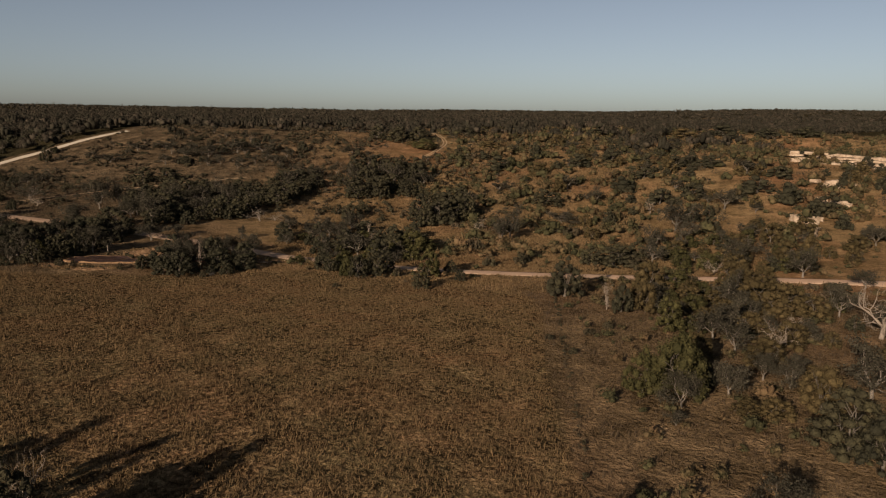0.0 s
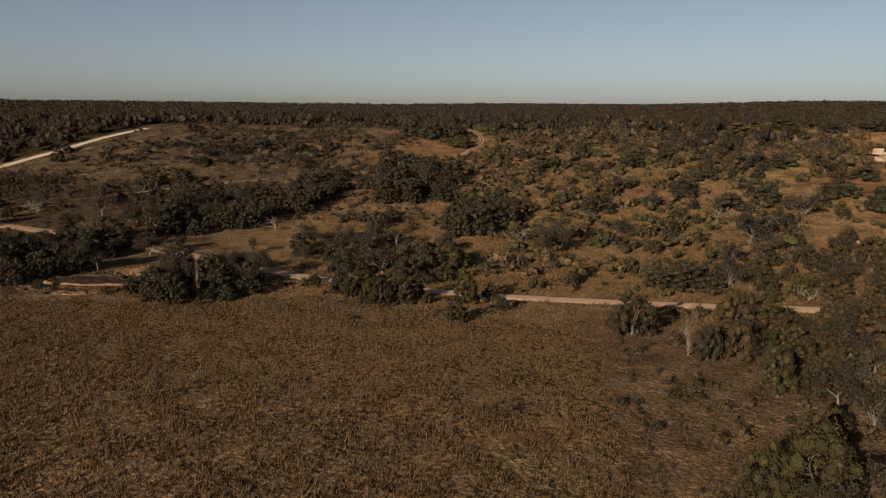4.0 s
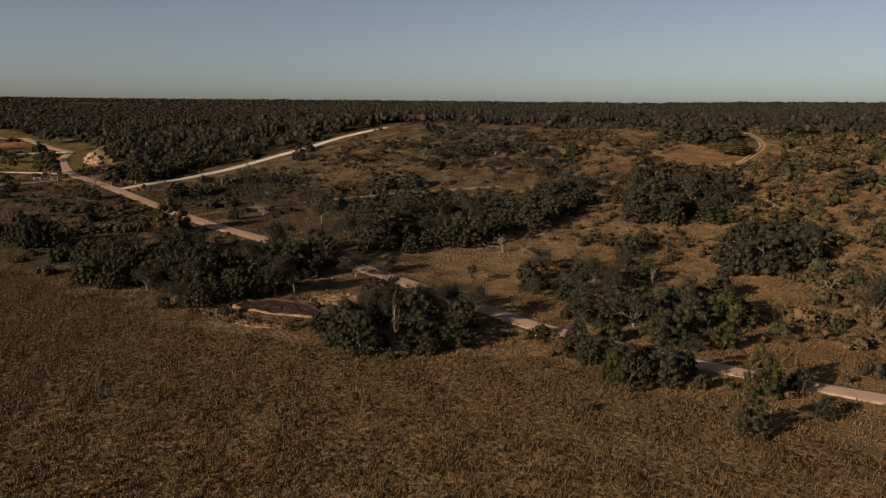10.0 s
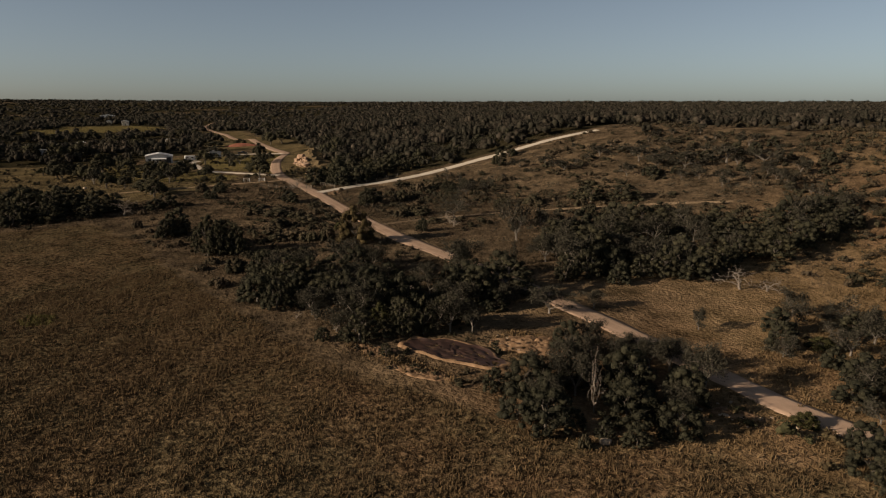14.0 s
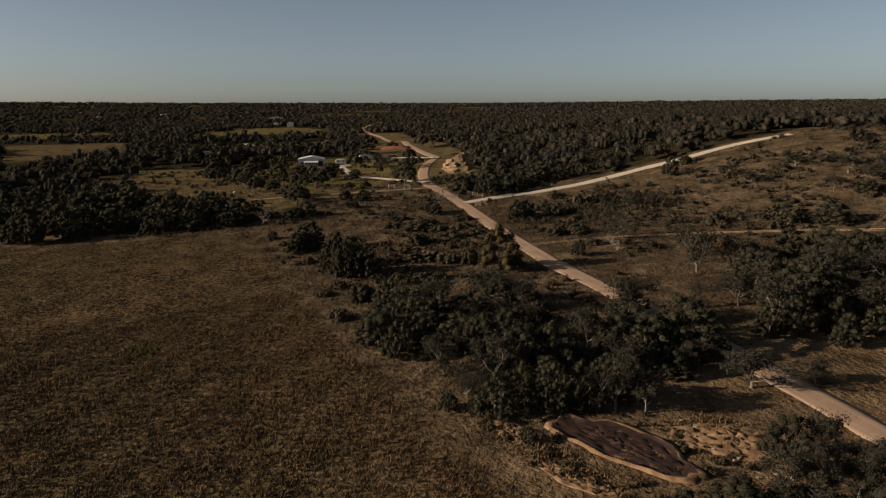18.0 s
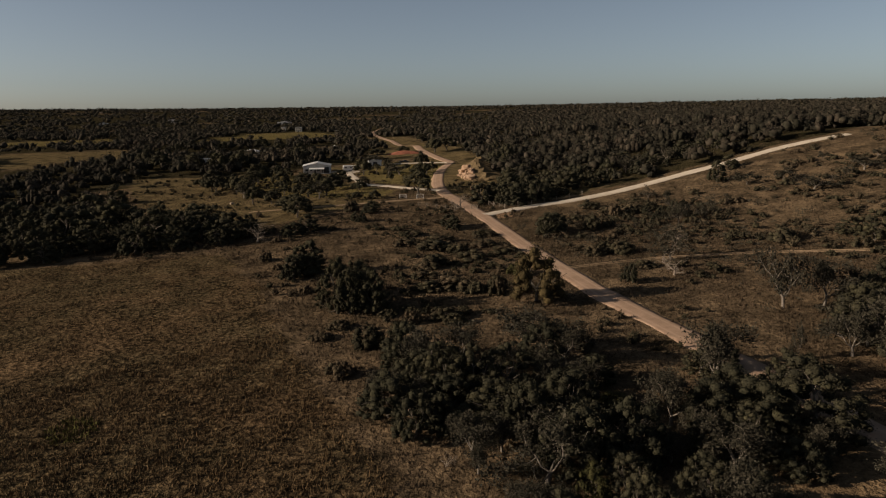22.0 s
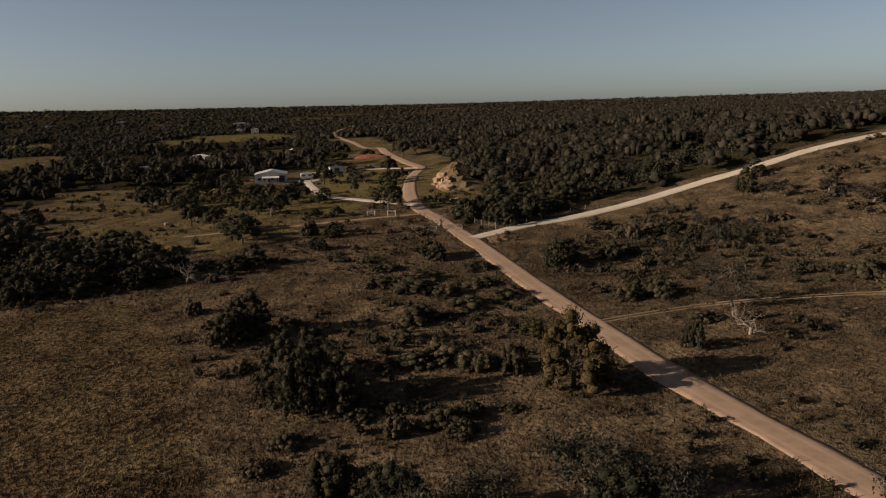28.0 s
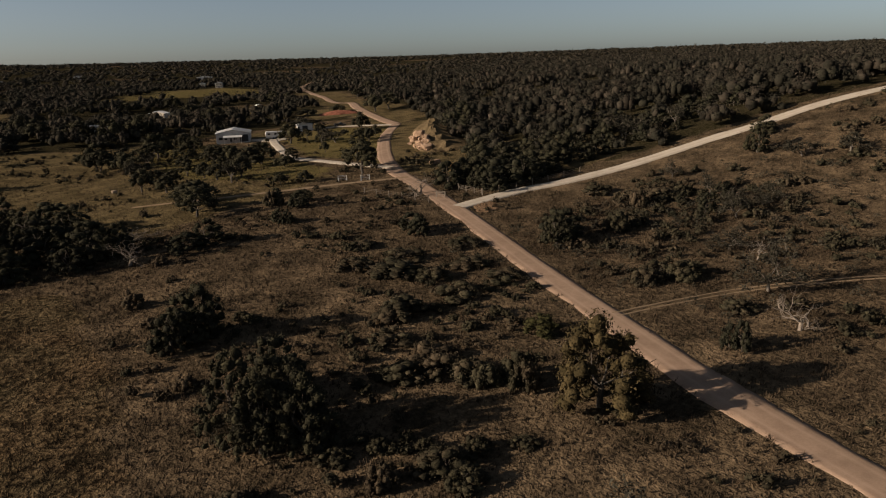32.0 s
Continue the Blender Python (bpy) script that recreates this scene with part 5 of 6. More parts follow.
def grass(name, count, boxes, blades, tall, mat, label, seed, keep, width=0.10):
    g = np.random.default_rng(seed)
    pts = []
    for (x0, x1, y0, y1), share in boxes:
        k = int(count * share)
        x, y = g.uniform(x0, x1, k), g.uniform(y0, y1, k)
        ok = keep(x, y) & (from_road(x, y) > 0.3)
        pts.append(np.c_[x[ok], y[ok]])
    p = np.concatenate(pts)
    i, j = np.searchsorted(GX, p[:, 0]) - 1, np.searchsorted(GY, p[:, 1]) - 1
    s, t = (p[:, 0] - GX[i]) / (GX[i + 1] - GX[i]), (p[:, 1] - GY[j]) / (GY[j + 1] - GY[j])
    z = (Z[j, i] * (1 - s) + Z[j, i + 1] * s) * (1 - t) + (Z[j + 1, i] * (1 - s) + Z[j + 1, i + 1] * s) * t
    n = len(p)
    a = g.uniform(0, 2 * np.pi, (n, blades))
    sway = np.sin(p[:, 0] * 1.9 + 1.3 * np.sin(p[:, 1] * 0.9)) * np.sin(p[:, 1] * 2.3 + 1.1 * np.sin(p[:, 0] * 0.7)) + 0.5 * np.sin(p[:, 0] * 0.6 + p[:, 1] * 0.45)
    h = tall * (1 + 0.55 * sway[:, None]) * g.uniform(0.5, 1.3, (n, 1)) * g.uniform(0.7, 1.2, (n, blades))
    base = np.c_[p, z - 0.04][:, None] + np.stack([np.cos(a), np.sin(a), 0 * a], -1) * g.uniform(0.05, 0.6, (n, blades))[..., None] * tall
    lean = np.stack([np.cos(a) * 0.3 + 0.12, np.sin(a) * 0.3 + 0.12, 0 * a + 1], -1) * h[..., None]
    turn = g.uniform(0, np.pi, (n, blades))
    wide = np.stack([np.cos(turn), np.sin(turn), 0 * a], -1) * (width * g.uniform(0.6, 1.3, (n, blades)))[..., None]
    v = np.stack([base - wide, base + wide, base + lean], 2)
    f = np.arange(n * blades * 3).reshape(-1, 3)
    return tagged(new(name, mesh_of(name, v.reshape(-1, 3), f, mat)), label, "grass", kind="stuff")


grass("field_grass", 210000, [((-175, 15, 40, 170), 0.85), ((-260, -100, 70, 182), 0.15)], 3, 0.36, FIELD_GRASS, "thick brown reedy grass covering the field", 21, lambda x, y: inside(x, y, FIELD), 0.06)
grass("meadow_grass", 105000, [((-215, -60, 225, 370), 0.25), ((-270, -100, 150, 275), 0.55), ((-420, -260, 175, 280), 0.13), ((5, 70, 50, 170), 0.15)], 3, 0.40, MEADOW_GRASS, "brown dry grass in the meadow", 22, lambda x, y: ~inside(x, y, FIELD), 0.06)
grass("hill_grass", 70000, [((-60, 70, 150, 340), 1.0)], 3, 0.42, TAN_GRASS, "dry tan grass on the hillside", 25, lambda x, y: ~inside(x, y, FIELD), 0.08)
grass("weed_patch", 260, [((-160, -152, 127, 134), 1.0)], 5, 0.4, WEED_LEAF, "patch of yellow-green weeds in the field", 23, lambda x, y: np.hypot((x + 156) / 4, (y - 130.7) / 3) < 1)


# ---- earthworks, rock and water ----
def mound(name, cx, cy, a, b, turn, high, mat, label, category, seed, hollow=0.0, inner=None, kind="", broken=0.05):
    """A low uneven heap; hollow sinks its middle to a bed of its own."""
    g = np.random.default_rng(seed)
    rings, spokes = 14, 40
    c, s = math.cos(radians(turn)), math.sin(radians(turn))
    wob = 1 + 0.10 * np.sin(np.arange(spokes) * 2 * np.pi / spokes * 3 + seed) + 0.06 * np.sin(np.arange(spokes) * 2 * np.pi / spokes * 7) + g.normal(size=spokes) * 0.02
    v, f = [], []
    for i in range(rings + 1):
        q = i / rings
        for k in range(spokes):
            t = 2 * math.pi * k / spokes
            u, w = math.cos(t) * a * q * wob[k], math.sin(t) * b * q * wob[k]
            x, y = cx + u * c - w * s, cy + u * s + w * c
            if hollow:
                h = high * math.exp(-(((q - 0.9) / 0.07) ** 2)) - (0.4 if i == rings else 0) + 0.06
            else:
                h = high * (1 - q * q) ** 1.2 - (0.35 if i == rings else 0) + 0.05
            v.append((x, y, ground_at(x, y) + h + g.normal() * broken * (0 < i < rings)))
    for i in range(rings):
        for k in range(spokes):
            f.append((i * spokes + k, i * spokes + (k + 1) % spokes, (i + 1) * spokes + (k + 1) % spokes, (i + 1) * spokes + k))
    if not hollow:
        return tagged(new(name, mesh_of(name, v, np.array(f)[:, ::-1], mat, True)), label, category, kind=kind)
    root = new(name)
    cut = int(rings * hollow) * spokes
    set_parent(new("rim", mesh_of("rim", v, np.array(f[cut:])[:, ::-1], mat, True)), root, "pale trodden chalky rim")
    set_parent(new("bed", mesh_of("bed", v, np.array(f[:cut])[:, ::-1], inner, True)), root, "red muddy bed darkened by tree shade")
    return tagged(root, label, category)


mound("dug_pond", -91.8, 164.6, 9.6, 4.0, 8, 0.25, CHAFF, "shallow dug pond with shade-darkened red muddy bed", "pond", 3, 0.88, MUD, broken=0.12)
mound("straw_mound", -85.0, 174.5, 6.6, 4.2, 30, 0.6, CHAFF, "heap of pale dry straw and rubble beside the pond", "heap", 4, broken=0.22)
mound("straw_mound", -101, 157.5, 4.0, 2.0, 10, 0.10, CHAFF, "small pale straw heap at the field's edge", "heap", 5, broken=0.13)
mound("straw_mound", -90, 155.5, 5.0, 1.5, 8, 0.10, CHAFF, "small pale straw heap at the field's edge", "heap", 6, broken=0.13)
mound("rubble_mound", -68, 169.8, 4.2, 1.8, 10, 0.4, RED_SOIL, "reddish soil and stones in the thicket", "heap", 7)
mound("rubble_mound", -54, 172.3, 3.4, 1.4, 15, 0.4, CHAFF, "pale stony rubble by the road", "heap", 8)
mound("red_soil_mound", -452, 361, 11, 4.5, 60, 1.9, RED_SOIL, "heap of bright red soil near the drive", "heap", 9)
mound("gravel_apron", -229.5, 256.5, 5.5, 2.8, -40, 0.12, CHAFF, "patchy pale gravel spilt at the junction", "gravel", 10)
mound("gravel_yard", -400, 293, 9, 6, 30, 0.10, CALICHE, "pale gravel yard in front of the white building", "gravel", 11)


def bank(name, line, wide, high, mat, label, seed):
    """A cut bank along a line: a broken rock face that dies into the slope behind."""
    g = np.random.default_rng(seed)
    d = np.gradient(line, axis=0)
    d /= np.linalg.norm(d, axis=1, keepdims=True)
    side = np.stack([d[:, 1], -d[:, 0]], 1)
    n, rows = len(line), []
    ends = np.sin(np.linspace(0, np.pi, n)) ** 0.6
    for q, h in ((0, -0.3), (0.08, 0.1), (0.25, 0.35), (0.38, 0.62), (0.55, 0.8), (0.7, 1.0), (0.85, 0.9), (1.3, 0.4), (1.8, -0.15)):
        jit = g.normal(size=n) * 0.35 * (0.05 < q < 1.2)
        p = line + side * (wide * q + jit)[:, None]
        rows.append(np.c_[p, ground(p[:, 0], p[:, 1]) + high * h * ends * (1 + 0.25 * np.sin(np.arange(n) * 0.9 + q * 5)) + g.normal(size=n) * 0.25 * (0.05 < q < 1.2)])
    v = np.stack(rows, 1)
    i = np.arange(v.shape[0] * v.shape[1]).reshape(v.shape[:2])
    f = np.stack([i[:-1, :-1], i[1:, :-1], i[1:, 1:], i[:-1, 1:]], -1).reshape(-1, 4)
    return tagged(new(name, mesh_of(name, v.reshape(-1, 3), f, mat)), label, "bank", kind="structure")


bank("rock_bank", smooth_line([(-292, 291), (-302, 295.5), (-315, 302), (-330, 313), (-348, 329), (-368, 348)], 1.5), 11, 4.6, DRY_SLOPE, "dry grassy cut bank beside the road's bend", 31)


# ---- loose rocks ----
def rock_mesh(seed, flat, mat=None):
    g = np.random.default_rng(seed)
    bm = bmesh.new()
    bmesh.ops.create_icosphere(bm, subdivisions=2, radius=1)
    for v in bm.verts:
        q = v.co
        v.co = Vector((max(-0.8, min(0.8, q.x * 1.15)), max(-0.75, min(0.75, q.y * 1.1)), max(-0.6, min(0.62, q.z)) * flat)) * (1 + 0.10 * math.sin(q.x * 5 + seed) + 0.08 * math.sin(q.y * 7 - seed)) + Vector(g.normal(size=3)) * 0.035
    me = bpy.data.meshes.new("rock")
    bm.to_mesh(me)
    bm.free()
    me.materials.append(mat or LIMESTONE)
    return me


TAN_ROCKS = [rock_mesh(i + 9, f, BANK_ROCK) for i, f in enumerate((0.9, 0.7, 0.8, 1.1))]
ROCKS = [rock_mesh(i, f) for i, f in enumerate((0.9, 0.6, 0.75, 1.1))]


def rock(x, y, sx, sy, sz, lift=0.0, label="pale limestone boulder", group="", turn=None, name="boulder", shapes=None):
    ob = new(name, (shapes or ROCKS)[rng.integers(4)])
    ob.matrix_world = pose(x, y, ground_at(x, y) + lift + sz * 0.35, rng.uniform(-8, 8), rng.uniform(-8, 8), rng.uniform(0, 360) if turn is None else turn) @ Matrix.Diagonal((sx, sy, sz, 1))
    return tagged(ob, label, "rock", group)


LEDGE = smooth_line([(123, 302), (138, 294), (150, 287), (166, 281), (184, 276)], 2.6)
for level in range(4):
    for p in LEDGE:
        if rng.random() < 0.9 - 0.12 * level or p[0] > 135:
            rock(p[0] + rng.normal() * 0.4, p[1] + level * 0.9 + rng.normal() * 0.3, rng.uniform(1.9, 3.4), rng.uniform(1.2, 2.0), rng.uniform(0.8, 1.15), level * 1.1 - 0.3, "block of a pale banded limestone ledge", "limestone ledge blocks", -25 + rng.normal() * 8)
for cx, cy, k, s in ((98, 226, 9, 3), (112, 240, 9, 3), (120, 262, 8, 4), (150, 262, 10, 5), (88, 212, 5, 3), (130, 232, 8, 4)):
    for i in range(k):
        q = rng.uniform(0.7, 2.6)
        rock(cx + rng.normal() * s, cy + rng.normal() * s * 0.7, q, q * rng.uniform(0.6, 1), q * rng.uniform(0.6, 1.0), 0, "pale boulder on the scrubby slope", "boulders on the slope")
for i in range(46):
    q, t, up = rng.uniform(0.7, 2.2), rng.uniform(0, 1), rng.uniform(0, 1)
    rock(-296 - 22 * t - 2.0 * up + rng.normal() * 0.5, 294.5 + 10 * t + 4.2 * up + rng.normal() * 0.5, q, q * rng.uniform(0.6, 1.0), q * rng.uniform(0.5, 0.9), 0.2 + 3.4 * up * math.sin(math.pi * min(max(t, 0.12), 0.9)), "pale orange-tan rock in the face of the cut bank", "rocks in the cut bank", shapes=TAN_ROCKS)
for i in range(90):
    q = rng.uniform(0.12, 0.34)
    c = ((-68, 169.8), (-54, 172.3), (-88, 172.5), (-84, 172))[i % 4]
    rock(c[0] + rng.normal() * 2.6, c[1] + rng.normal() * 1.4, q, q * 0.8, q * 0.6, 0.12, "small pale stone in the rubble", "stones in the rubble", name="stone")
rock(-61.6, 154.5, 0.75, 0.6, 0.6, 0.0, "single white boulder at the field's edge")
rock(-331, 210, 0.9, 0.7, 0.8, 0.0, "white stone block in the pasture")
rock(-276.5, 281.6, 2.0, 1.3, 1.2, 0.0, "reddish boulder at the foot of the cut", shapes=TAN_ROCKS)


# ---- buildings ----
def gable_building(x, y, turn, wide, deep, eave, ridge, wall, roof, label, doors=(), windows=(), name="house", category="house"):
    """Gable front on -y; walls, overhanging roof slopes, doors and windows are parts."""
    root = new(name)
    h = wide / 2
    for nm, sx in (("side_wall", -1), ("side_wall", 1)):
        part(nm, boxed(sx * h - 0.1, sx * h + 0.1, -deep / 2, deep / 2, -0.6, eave), wall, root)
    for sy in (-1, 1):
        bm = bmesh.new()
        y0, y1 = sy * deep / 2 - 0.08, sy * deep / 2 + 0.08
        prof = [(-h + 0.1, -0.6), (h - 0.1, -0.6), (h - 0.1, eave), (0, ridge), (-h + 0.1, eave)]
        a, b = [bm.verts.new((px, y0, pz)) for px, pz in prof], [bm.verts.new((px, y1, pz)) for px, pz in prof]
        bm.faces.new(a), bm.faces.new(b[::-1])
        for i in range(5):
            bm.faces.new((a[i], b[i], b[(i + 1) % 5], a[(i + 1) % 5]))
        bmesh.ops.recalc_face_normals(bm, faces=bm.faces)
        part("gable_wall", bm, wall, root)
    for sx in (-1, 1):
        bm = bmesh.new()
        slope = (ridge - eave) / h
        out = 0.45
        prof = [(0, ridge + 0.06), (sx * (h + out), eave - slope * out + 0.06), (sx * (h + out), eave - slope * out + 0.2), (0, ridge + 0.2)]
        a, b = [bm.verts.new((px, -deep / 2 - out, pz)) for px, pz in prof], [bm.verts.new((px, deep / 2 + out, pz)) for px, pz in prof]
        bm.faces.new(a), bm.faces.new(b[::-1])
        for i in range(4):
            bm.faces.new((a[i], b[i], b[(i + 1) % 4], a[(i + 1) % 4]))
        bmesh.ops.recalc_face_normals(bm, faces=bm.faces)
        sheet = part("roof", bm, roof, root)
        for k in range(int(deep // 1.5)):
            yy = -deep / 2 + 0.4 + k * 1.5
            bm = bmesh.new()
            vs = [bm.verts.new((px, py, pz)) for px, pz in ((sx * 0.1, ridge + 0.2), (sx * (h + out), eave - slope * out + 0.2)) for py, dz in ((yy, 0), (yy + 0.06, 0)) for pz in (pz + (0.01 if px == sx * 0.1 else 0.01), pz + 0.07)]
            bmesh.ops.convex_hull(bm, input=vs)
            part("roof_seam", bm, roof, sheet)
    for px, w, z1 in doors:
        d = part("door", boxed(px - w / 2, px + w / 2, -deep / 2 - 0.14, -deep / 2 - 0.085, 0.05, z1, bevel=0.015), DARK_TRIM, root, "dark panel for a door and for the shaded bay")
        part("door_frame", boxed(px - w / 2 - 0.1, px + w / 2 + 0.1, -deep / 2 - 0.13, -deep / 2 - 0.082, z1 + 0.005, z1 + 0.12), WHITE_METAL, d)
    for px, w, z0, z1 in windows:
        q = part("window", boxed(px - w / 2, px + w / 2, -deep / 2 - 0.12, -deep / 2 - 0.083, z0, z1), GLASS, root, "dark window pane")
        part("sill", boxed(px - w / 2 - 0.08, px + w / 2 + 0.08, -deep / 2 - 0.2, -deep / 2 - 0.083, z0 - 0.1, z0 - 0.005), WHITE_METAL, q)
    root.matrix_world = pose(x, y, ground_at(x, y) + 0.1, 0, 0, turn)
    return tagged(root, label, category)


# The 3.4 m dark door panel is painted for the open bay's shaded inside.
gable_building(-411.5, 283, 62, 13.5, 12, 3.6, 5.0, SHADED_SIDING, GREY_ROOF, "white metal-sided building with a pale low-pitched roof", [(4.4, 3.4, 3.0), (-1.0, 1.0, 2.1)], [(-5.0, 1.6, 1.0, 2.1), (-3.0, 1.2, 1.0, 2.1), (0.8, 1.2, 1.0, 2.1)], "metal_building", "building")
gable_building(-411.5, 317, 66, 6.5, 4.5, 2.5, 3.3, WHITE_METAL, GREY_ROOF, "small white shed beside the looped drive", [(0, 2.4, 2.2)], [(-2.8, 1.0, 1.0, 1.9)], "shed", "shed")
gable_building(-608, 321, 40, 11, 7, 3.6, 5.0, TAN_WALL, GREY_ROOF, "pale tan house among dark oaks", [(0.5, 1.2, 2.2)], [(-3.2, 1.6, 1.0, 2.2), (3.2, 1.6, 1.0, 2.2)])
gable_building(-955, 515, 58, 8, 6, 5.0, 6.2, TAN_WALL, GREY_ROOF, "tall pale house at the far field's edge", [(0, 1.4, 2.3)], [(-2.4, 1.2, 1, 2.2), (2.4, 1.2, 1, 2.2), (-2.4, 1.2, 3.2, 4.4), (2.4, 1.2, 3.2, 4.4)])
gable_building(-975, 503, 58, 6, 5, 4.5, 5.6, TAN_WALL, GREY_ROOF, "small pale outbuilding at the far field's edge", [(0, 2, 2.3)], [], "outbuilding", "building")
gable_building(-1205, 602, 62, 22, 9, 3.5, 5.2, WHITE_METAL, GREY_ROOF, "long white far-off barn", [(0, 4, 3.0), (-7, 4, 3.0)], [(8, 2, 1.2, 2.4)], "barn", "barn")


gable_building(-497, 245, 60, 20, 5, 2.4, 3.1, GREY_ROOF, GREY_ROOF, "long low pale shed half hidden by oaks", [(-5, 3, 2.1), (4, 3, 2.1)], [], "shed", "shed")
gable_building(-1465, 493, 66, 16, 9, 4.5, 6.2, WHITE_METAL, GREY_ROOF, "white far-off building among the woods", [(0, 3, 3)], [(-5, 1.6, 1.2, 2.6), (5, 1.6, 1.2, 2.6)], "building", "building")
gable_building(-1379, 359, 72, 14, 8, 4.0, 5.6, WHITE_METAL, GREY_ROOF, "small white far-off building among the woods", [(2, 3, 3)], [(-4, 1.6, 1.2, 2.4)], "building", "building")


def lean_to(x, y, turn):
    """A lower porch before the metal building: posts, a sloped sheet and its edge board."""
    root = new("porch")
    for px in (-3.4, -1.2, 1.2, 3.4):
        part("post", boxed(px - 0.08, px + 0.08, -2.6, -2.44, -0.5, 2.5, bevel=0.015), WHITE_METAL, root)
    bm = bmesh.new()
    vs = [bm.verts.new((px, py, pz + dz)) for px in (-3.8, 3.8) for py, pz in ((-2.9, 2.52), (0.0, 3.1)) for dz in (0, 0.1)]
    bmesh.ops.convex_hull(bm, input=vs)
    part("roof", bm, GREY_ROOF, root)
    part("fascia", boxed(-3.85, 3.85, -2.98, -2.905, 2.4, 2.66), WHITE_METAL, root)
    root.matrix_world = pose(x, y, ground_at(x, y) + 0.1, 0, 0, turn)
    return tagged(root, "low white porch before the metal building", "porch")


lean_to(-406.1, 280.1, 62)


def pickup(x, y, turn):
    """A parked pickup: body, cab, bed walls, glass, lamps and wheels."""
    root = new("pickup_truck")
    part("body", boxed(-2.7, 2.7, -0.95, 0.95, 0.45, 1.05, bevel=0.08), DARK_TRIM, root)
    bm = bmesh.new()
    low, high = ((-0.5, 0.9), (1.5, 0.9)), ((-0.3, 0.78), (0.9, 0.78))
    vs = [bm.verts.new((px, s * py, z)) for ring, z in ((low, 1.04), (high, 1.75)) for px, py in ring for s in (-1, 1)]
    bmesh.ops.convex_hull(bm, input=vs)
    part("cab", bm, DARK_TRIM, root)
    for s in (-1, 1):
        part("bed_side", boxed(-2.65, -0.55, s * 0.92 - 0.05, s * 0.92 + 0.05, 1.0, 1.3), DARK_TRIM, root)
        part("side_window", boxed(-0.2, 0.85, s * 0.86 - 0.03, s * 0.86 + 0.03, 1.2, 1.6), GLASS, root)
        part("headlight", boxed(2.68, 2.74, s * 0.7 - 0.18, s * 0.7 + 0.18, 0.75, 0.95), WHITE_METAL, root)
        for px in (-1.7, 1.7):
            bm = bmesh.new()
            bmesh.ops.create_cone(bm, cap_ends=True, segments=14, radius1=0.4, radius2=0.4, depth=0.26, matrix=Matrix.Translation((px, s * 0.86, 0.4)) @ Matrix.Rotation(radians(90), 4, "X"))
            wheel = part("wheel", bm, RUBBER, root)
            part("rim", boxed(px - 0.16, px + 0.16, s * 0.98 - 0.02, s * 0.98 + 0.02, 0.24, 0.56), GREY_ROOF, wheel)
    root.matrix_world = pose(x, y, ground_at(x, y) + 0.15, 0, 0, turn)
    return tagged(root, "dark pickup truck parked on the driveway", "truck")


pickup(-407, 333, 70)


def camper(x, y, turn):
    root = new("camper_trailer")
    bm = bmesh.new()
    prof = [(-3.7, 0.6), (3.6, 0.6), (3.8, 1.6), (3.3, 3.0), (-3.4, 3.1), (-3.8, 2.4)]
    a, b = [bm.verts.new((px, -1.2, pz)) for px, pz in prof], [bm.verts.new((px, 1.2, pz)) for px, pz in prof]
    bm.faces.new(a), bm.faces.new(b[::-1])
    for i in range(6):
        bm.faces.new((a[i], b[i], b[(i + 1) % 6], a[(i + 1) % 6]))
    bmesh.ops.recalc_face_normals(bm, faces=bm.faces)
    bmesh.ops.bevel(bm, geom=bm.edges[:], offset=0.12, segments=2, affect="EDGES")
    part("body", bm, WHITE_METAL, root)
    for px, w in ((-2.4, 1.2), (0.2, 0.9), (2.4, 1.0)):
        part("window", boxed(px - w / 2, px + w / 2, -1.26, -1.19, 1.7, 2.4), GLASS, root)
    part("door", boxed(1.1, 1.75, -1.25, -1.19, 0.7, 2.6), GREY_ROOF, root)
    part("drawbar", boxed(3.6, 5.0, -0.1, 0.1, 0.45, 0.58), DARK_TRIM, root)
    for px in (-0.6, 0.35):
        for sy in (-1, 1):
            bm = bmesh.new()
            bmesh.ops.create_cone(bm, cap_ends=True, segments=14, radius1=0.36, radius2=0.36, depth=0.22, matrix=Matrix.Translation((px, sy * 1.05, 0.36)) @ Matrix.Rotation(radians(90), 4, "X"))
            part("wheel", bm, RUBBER, root)
    root.matrix_world = pose(x, y, ground_at(x, y) + 0.12, 0, 0, turn)
    return tagged(root, "white camper trailer parked beside the metal building", "trailer")


camper(-400, 296, 66)


def hoop_house(x, y, turn):
    root = new("hoop_house")
    v, f = [], []
    for i in range(7):
        for k in range(13):
            t = math.pi * k / 12
            v.append((math.cos(t) * 3.2, i * 1.5 - 4.5, math.sin(t) * 2.9 - 0.1))
    for i in range(6):
        for k in range(12):
            f.append((i * 13 + k, (i + 1) * 13 + k, (i + 1) * 13 + k + 1, i * 13 + k + 1))
    cover_ob = set_parent(new("cover", mesh_of("cover", v, f, WHITE_METAL, True)), root, "white sheet cover")
    for i in range(7):
        pts = [(math.cos(math.pi * k / 8) * 3.25, i * 1.5 - 4.5, math.sin(math.pi * k / 8) * 2.95 - 0.1) for k in range(9)]
        a, b = tube(pts, [0.05] * 9, 4)
        set_parent(new("hoop", mesh_of("hoop", a, b, GREY_ROOF)), root)
    root.matrix_world = pose(x, y, ground_at(x, y) + 0.1, 0, 0, turn)
    return tagged(root, "white covered hoop shelter near the far trees", "shelter")


hoop_house(-611, 394, 70)


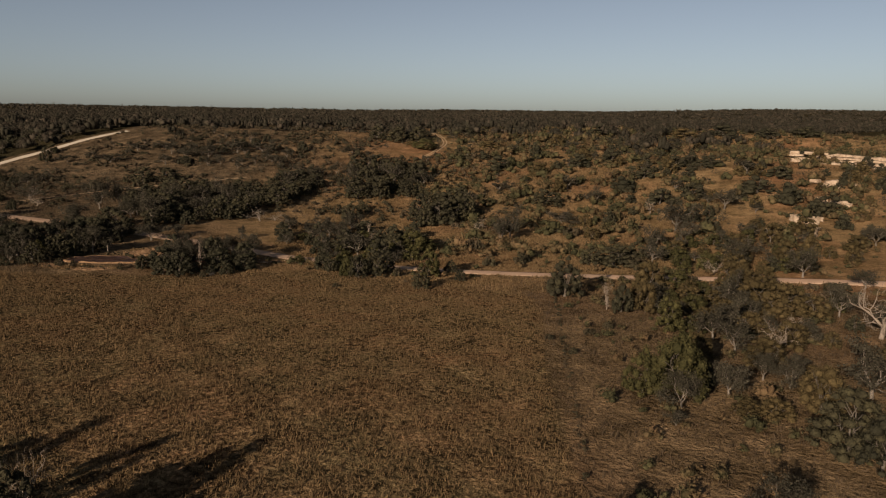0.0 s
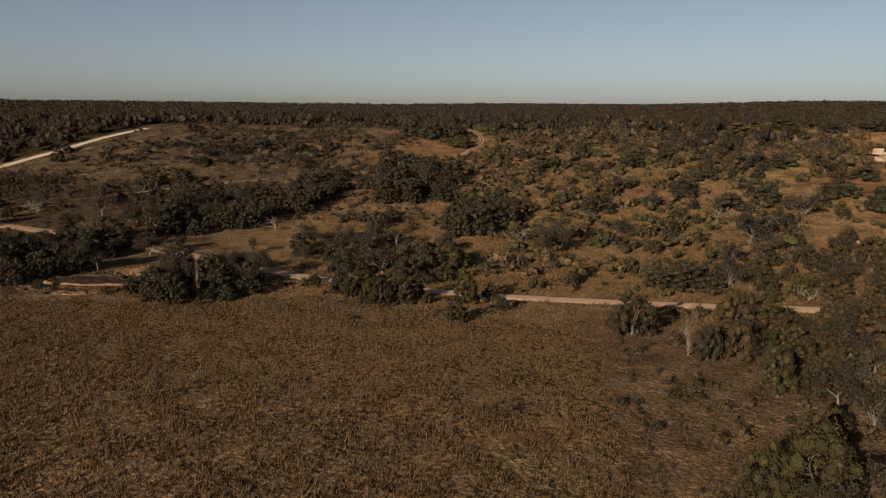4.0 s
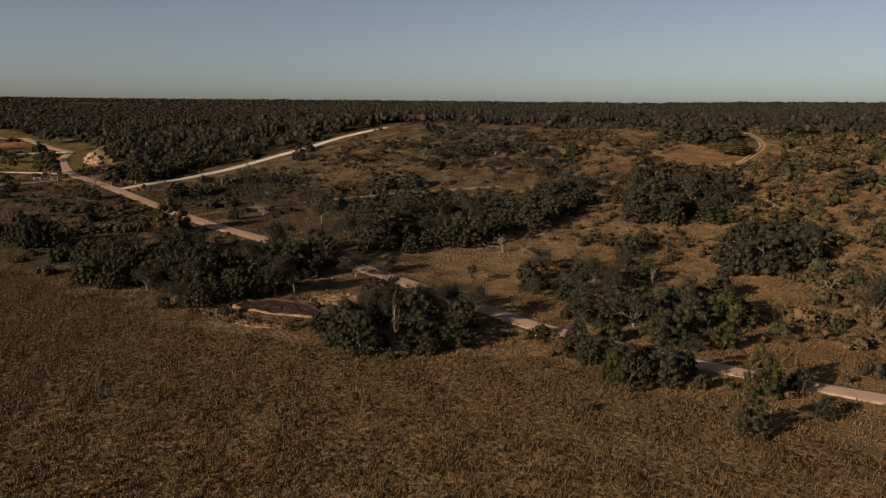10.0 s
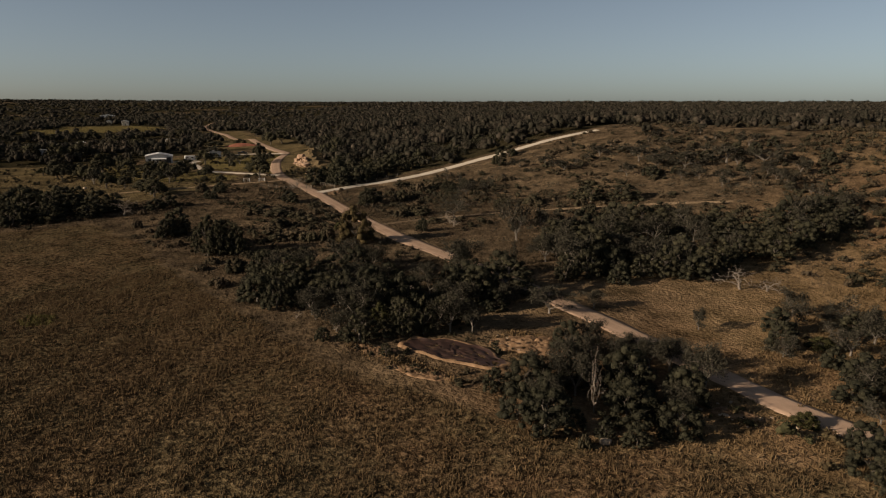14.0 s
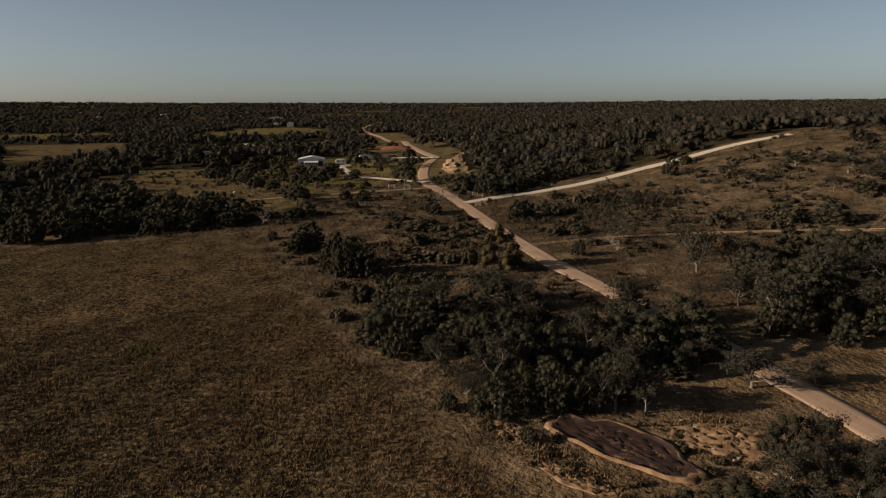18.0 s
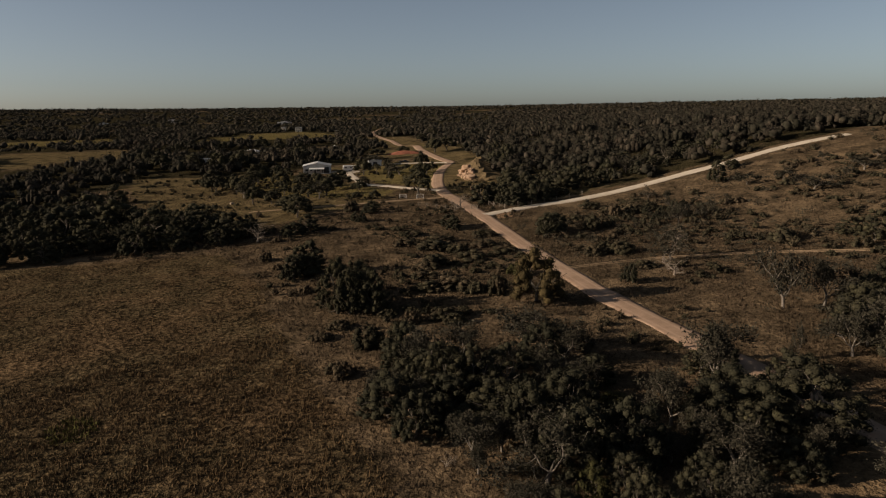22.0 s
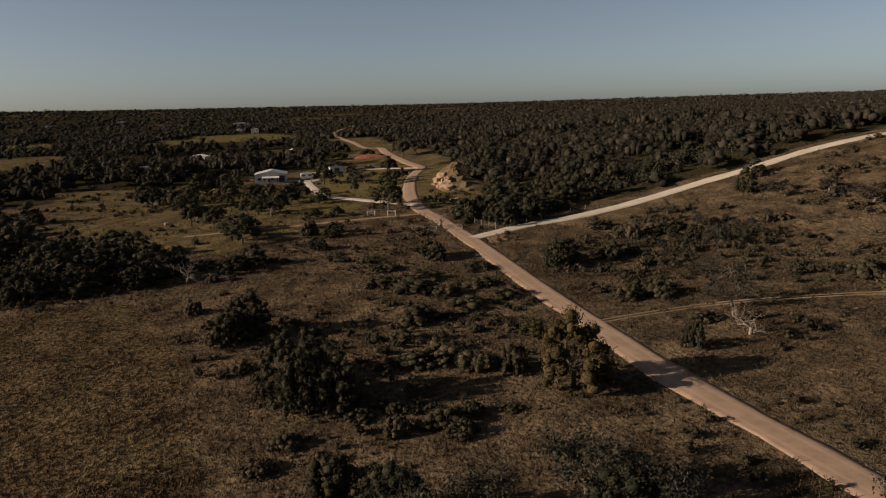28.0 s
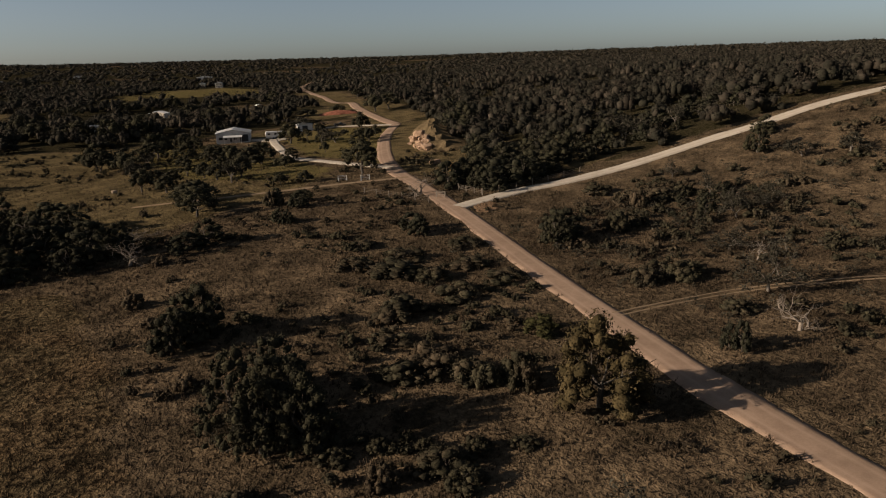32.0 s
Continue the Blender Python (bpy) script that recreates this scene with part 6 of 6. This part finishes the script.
# ---- fences and gates ----
def post_mesh(tall, half):
    me = bpy.data.meshes.new("fence_post")
    bm = boxed(-half, half, -half, half, -0.3, tall, bevel=half * 0.3)
    bm.to_mesh(me)
    bm.free()
    me.materials.append(POST_WOOD)
    return me


POST = post_mesh(1.5, 0.09)


def fence_line(a, b, gap, label):
    """Posts as things; the wires between them are one thin thing of their own."""
    a, b = np.array(a, float), np.array(b, float)
    n = max(int(np.linalg.norm(b - a) / gap), 1)
    tops = []
    for i in range(n + 1):
        x, y = a + (b - a) * i / n + rng.normal(size=2) * 0.08
        ob = new("fence_post", POST)
        ob.matrix_world = pose(x, y, ground_at(x, y), rng.normal() * 2, rng.normal() * 2, rng.uniform(0, 90)) @ Matrix.Diagonal((1, 1, rng.uniform(0.85, 1.1), 1))
        tagged(ob, "weathered wooden post " + label, "post", "fence posts " + label)
        tops.append((x, y, ground_at(x, y)))
    root = new("fence_wire")
    for z in (0.5, 0.9, 1.25):
        v, f = tube([(x, y, g + z) for x, y, g in tops], [0.02] * len(tops), 3)
        set_parent(new("wire", mesh_of("wire", v, f, POST_WOOD)), root)
    tagged(root, "thin wire fence strands " + label, "fence")


fence_line((-237.5, 263), (-231.5, 290), 4.0, "along the pale road")
fence_line((-246, 263.5), (-237.5, 263), 2.6, "by the road junction")
fence_line((-242, 251), (-262, 247.5), 4.0, "along the meadow's edge")



def gate(x, y, turn, wide, label, paint=WHITE_METAL):
    root = new("gate")
    for s in (-1, 1):
        part("gate_post", boxed(s * wide / 2 - 0.1, s * wide / 2 + 0.1, -0.1, 0.1, -0.3, 1.5, bevel=0.03), paint, root)
    for z in (0.35, 0.75, 1.15, 1.45):
        part("rail", boxed(-wide / 2 + 0.1, wide / 2 - 0.1, -0.04, 0.04, z - 0.04, z + 0.04), paint, root)
    root.matrix_world = pose(x, y, ground_at(x, y), 0, 0, turn)
    return tagged(root, label, "gate")


gate(-279.5, 252.5, 60, 2.2, "white rail gate beside the dirt lane")
gate(-274.8, 256.5, 60, 2.2, "white rail gate beside the dirt lane")
gate(-243.5, 255.8, 24, 2.2, "weathered rail gate at the road junction", POST_WOOD)

grass("straw_litter", 2600, [((-97, -78, 168, 180), 0.6), ((-106, -84, 153, 160), 0.4)], 3, 0.4, TAN_GRASS, "pale dry straw strewn over the mounds", 24, lambda x, y: (np.hypot((x + 85.5) / 7, (y - 174.5) / 5) < 1) | (np.hypot((x + 95) / 11, (y - 156.5) / 2.2) < 1))

# ---- trees just outside the field's near corner, whose shade falls on the grass ----
for x, y, tall, wide in ((-58, 52, 11, 3.4), (-49, 47, 11, 3.6), (-43, 44, 10, 3.0), (-38, 40, 9, 2.6)):
    plant("o", x, y, tall, wide, "dark green live oak at the field's near edge", "trees at the field's near edge")
for x, y, tall, wide in ((-37.3, 49.4, 10.5, 3.2), (-39.2, 48.9, 9.5, 3.2), (-39.7, 46.3, 9.0, 3.2)):
    plant("o", x, y, tall, wide, "dark green live oak at the field's near edge", "trees at the field's near edge")
for x, y in ((-44, 58.5), (-41.5, 58), (-47.5, 59)):
    plant("d", x, y, 6.5, 2.0, "thin bare twiggy tree at the field's near edge", "trees at the field's near edge")
plant("o", 5, 47, 9, 2.8, "dark green live oak at the field's near edge", "trees at the field's near edge")

for kinds, *_ in KINDS.values():
    for pattern in kinds[0] + kinds[1] + kinds[2]:
        for o in (*pattern.children_recursive, pattern):
            bpy.data.objects.remove(o)
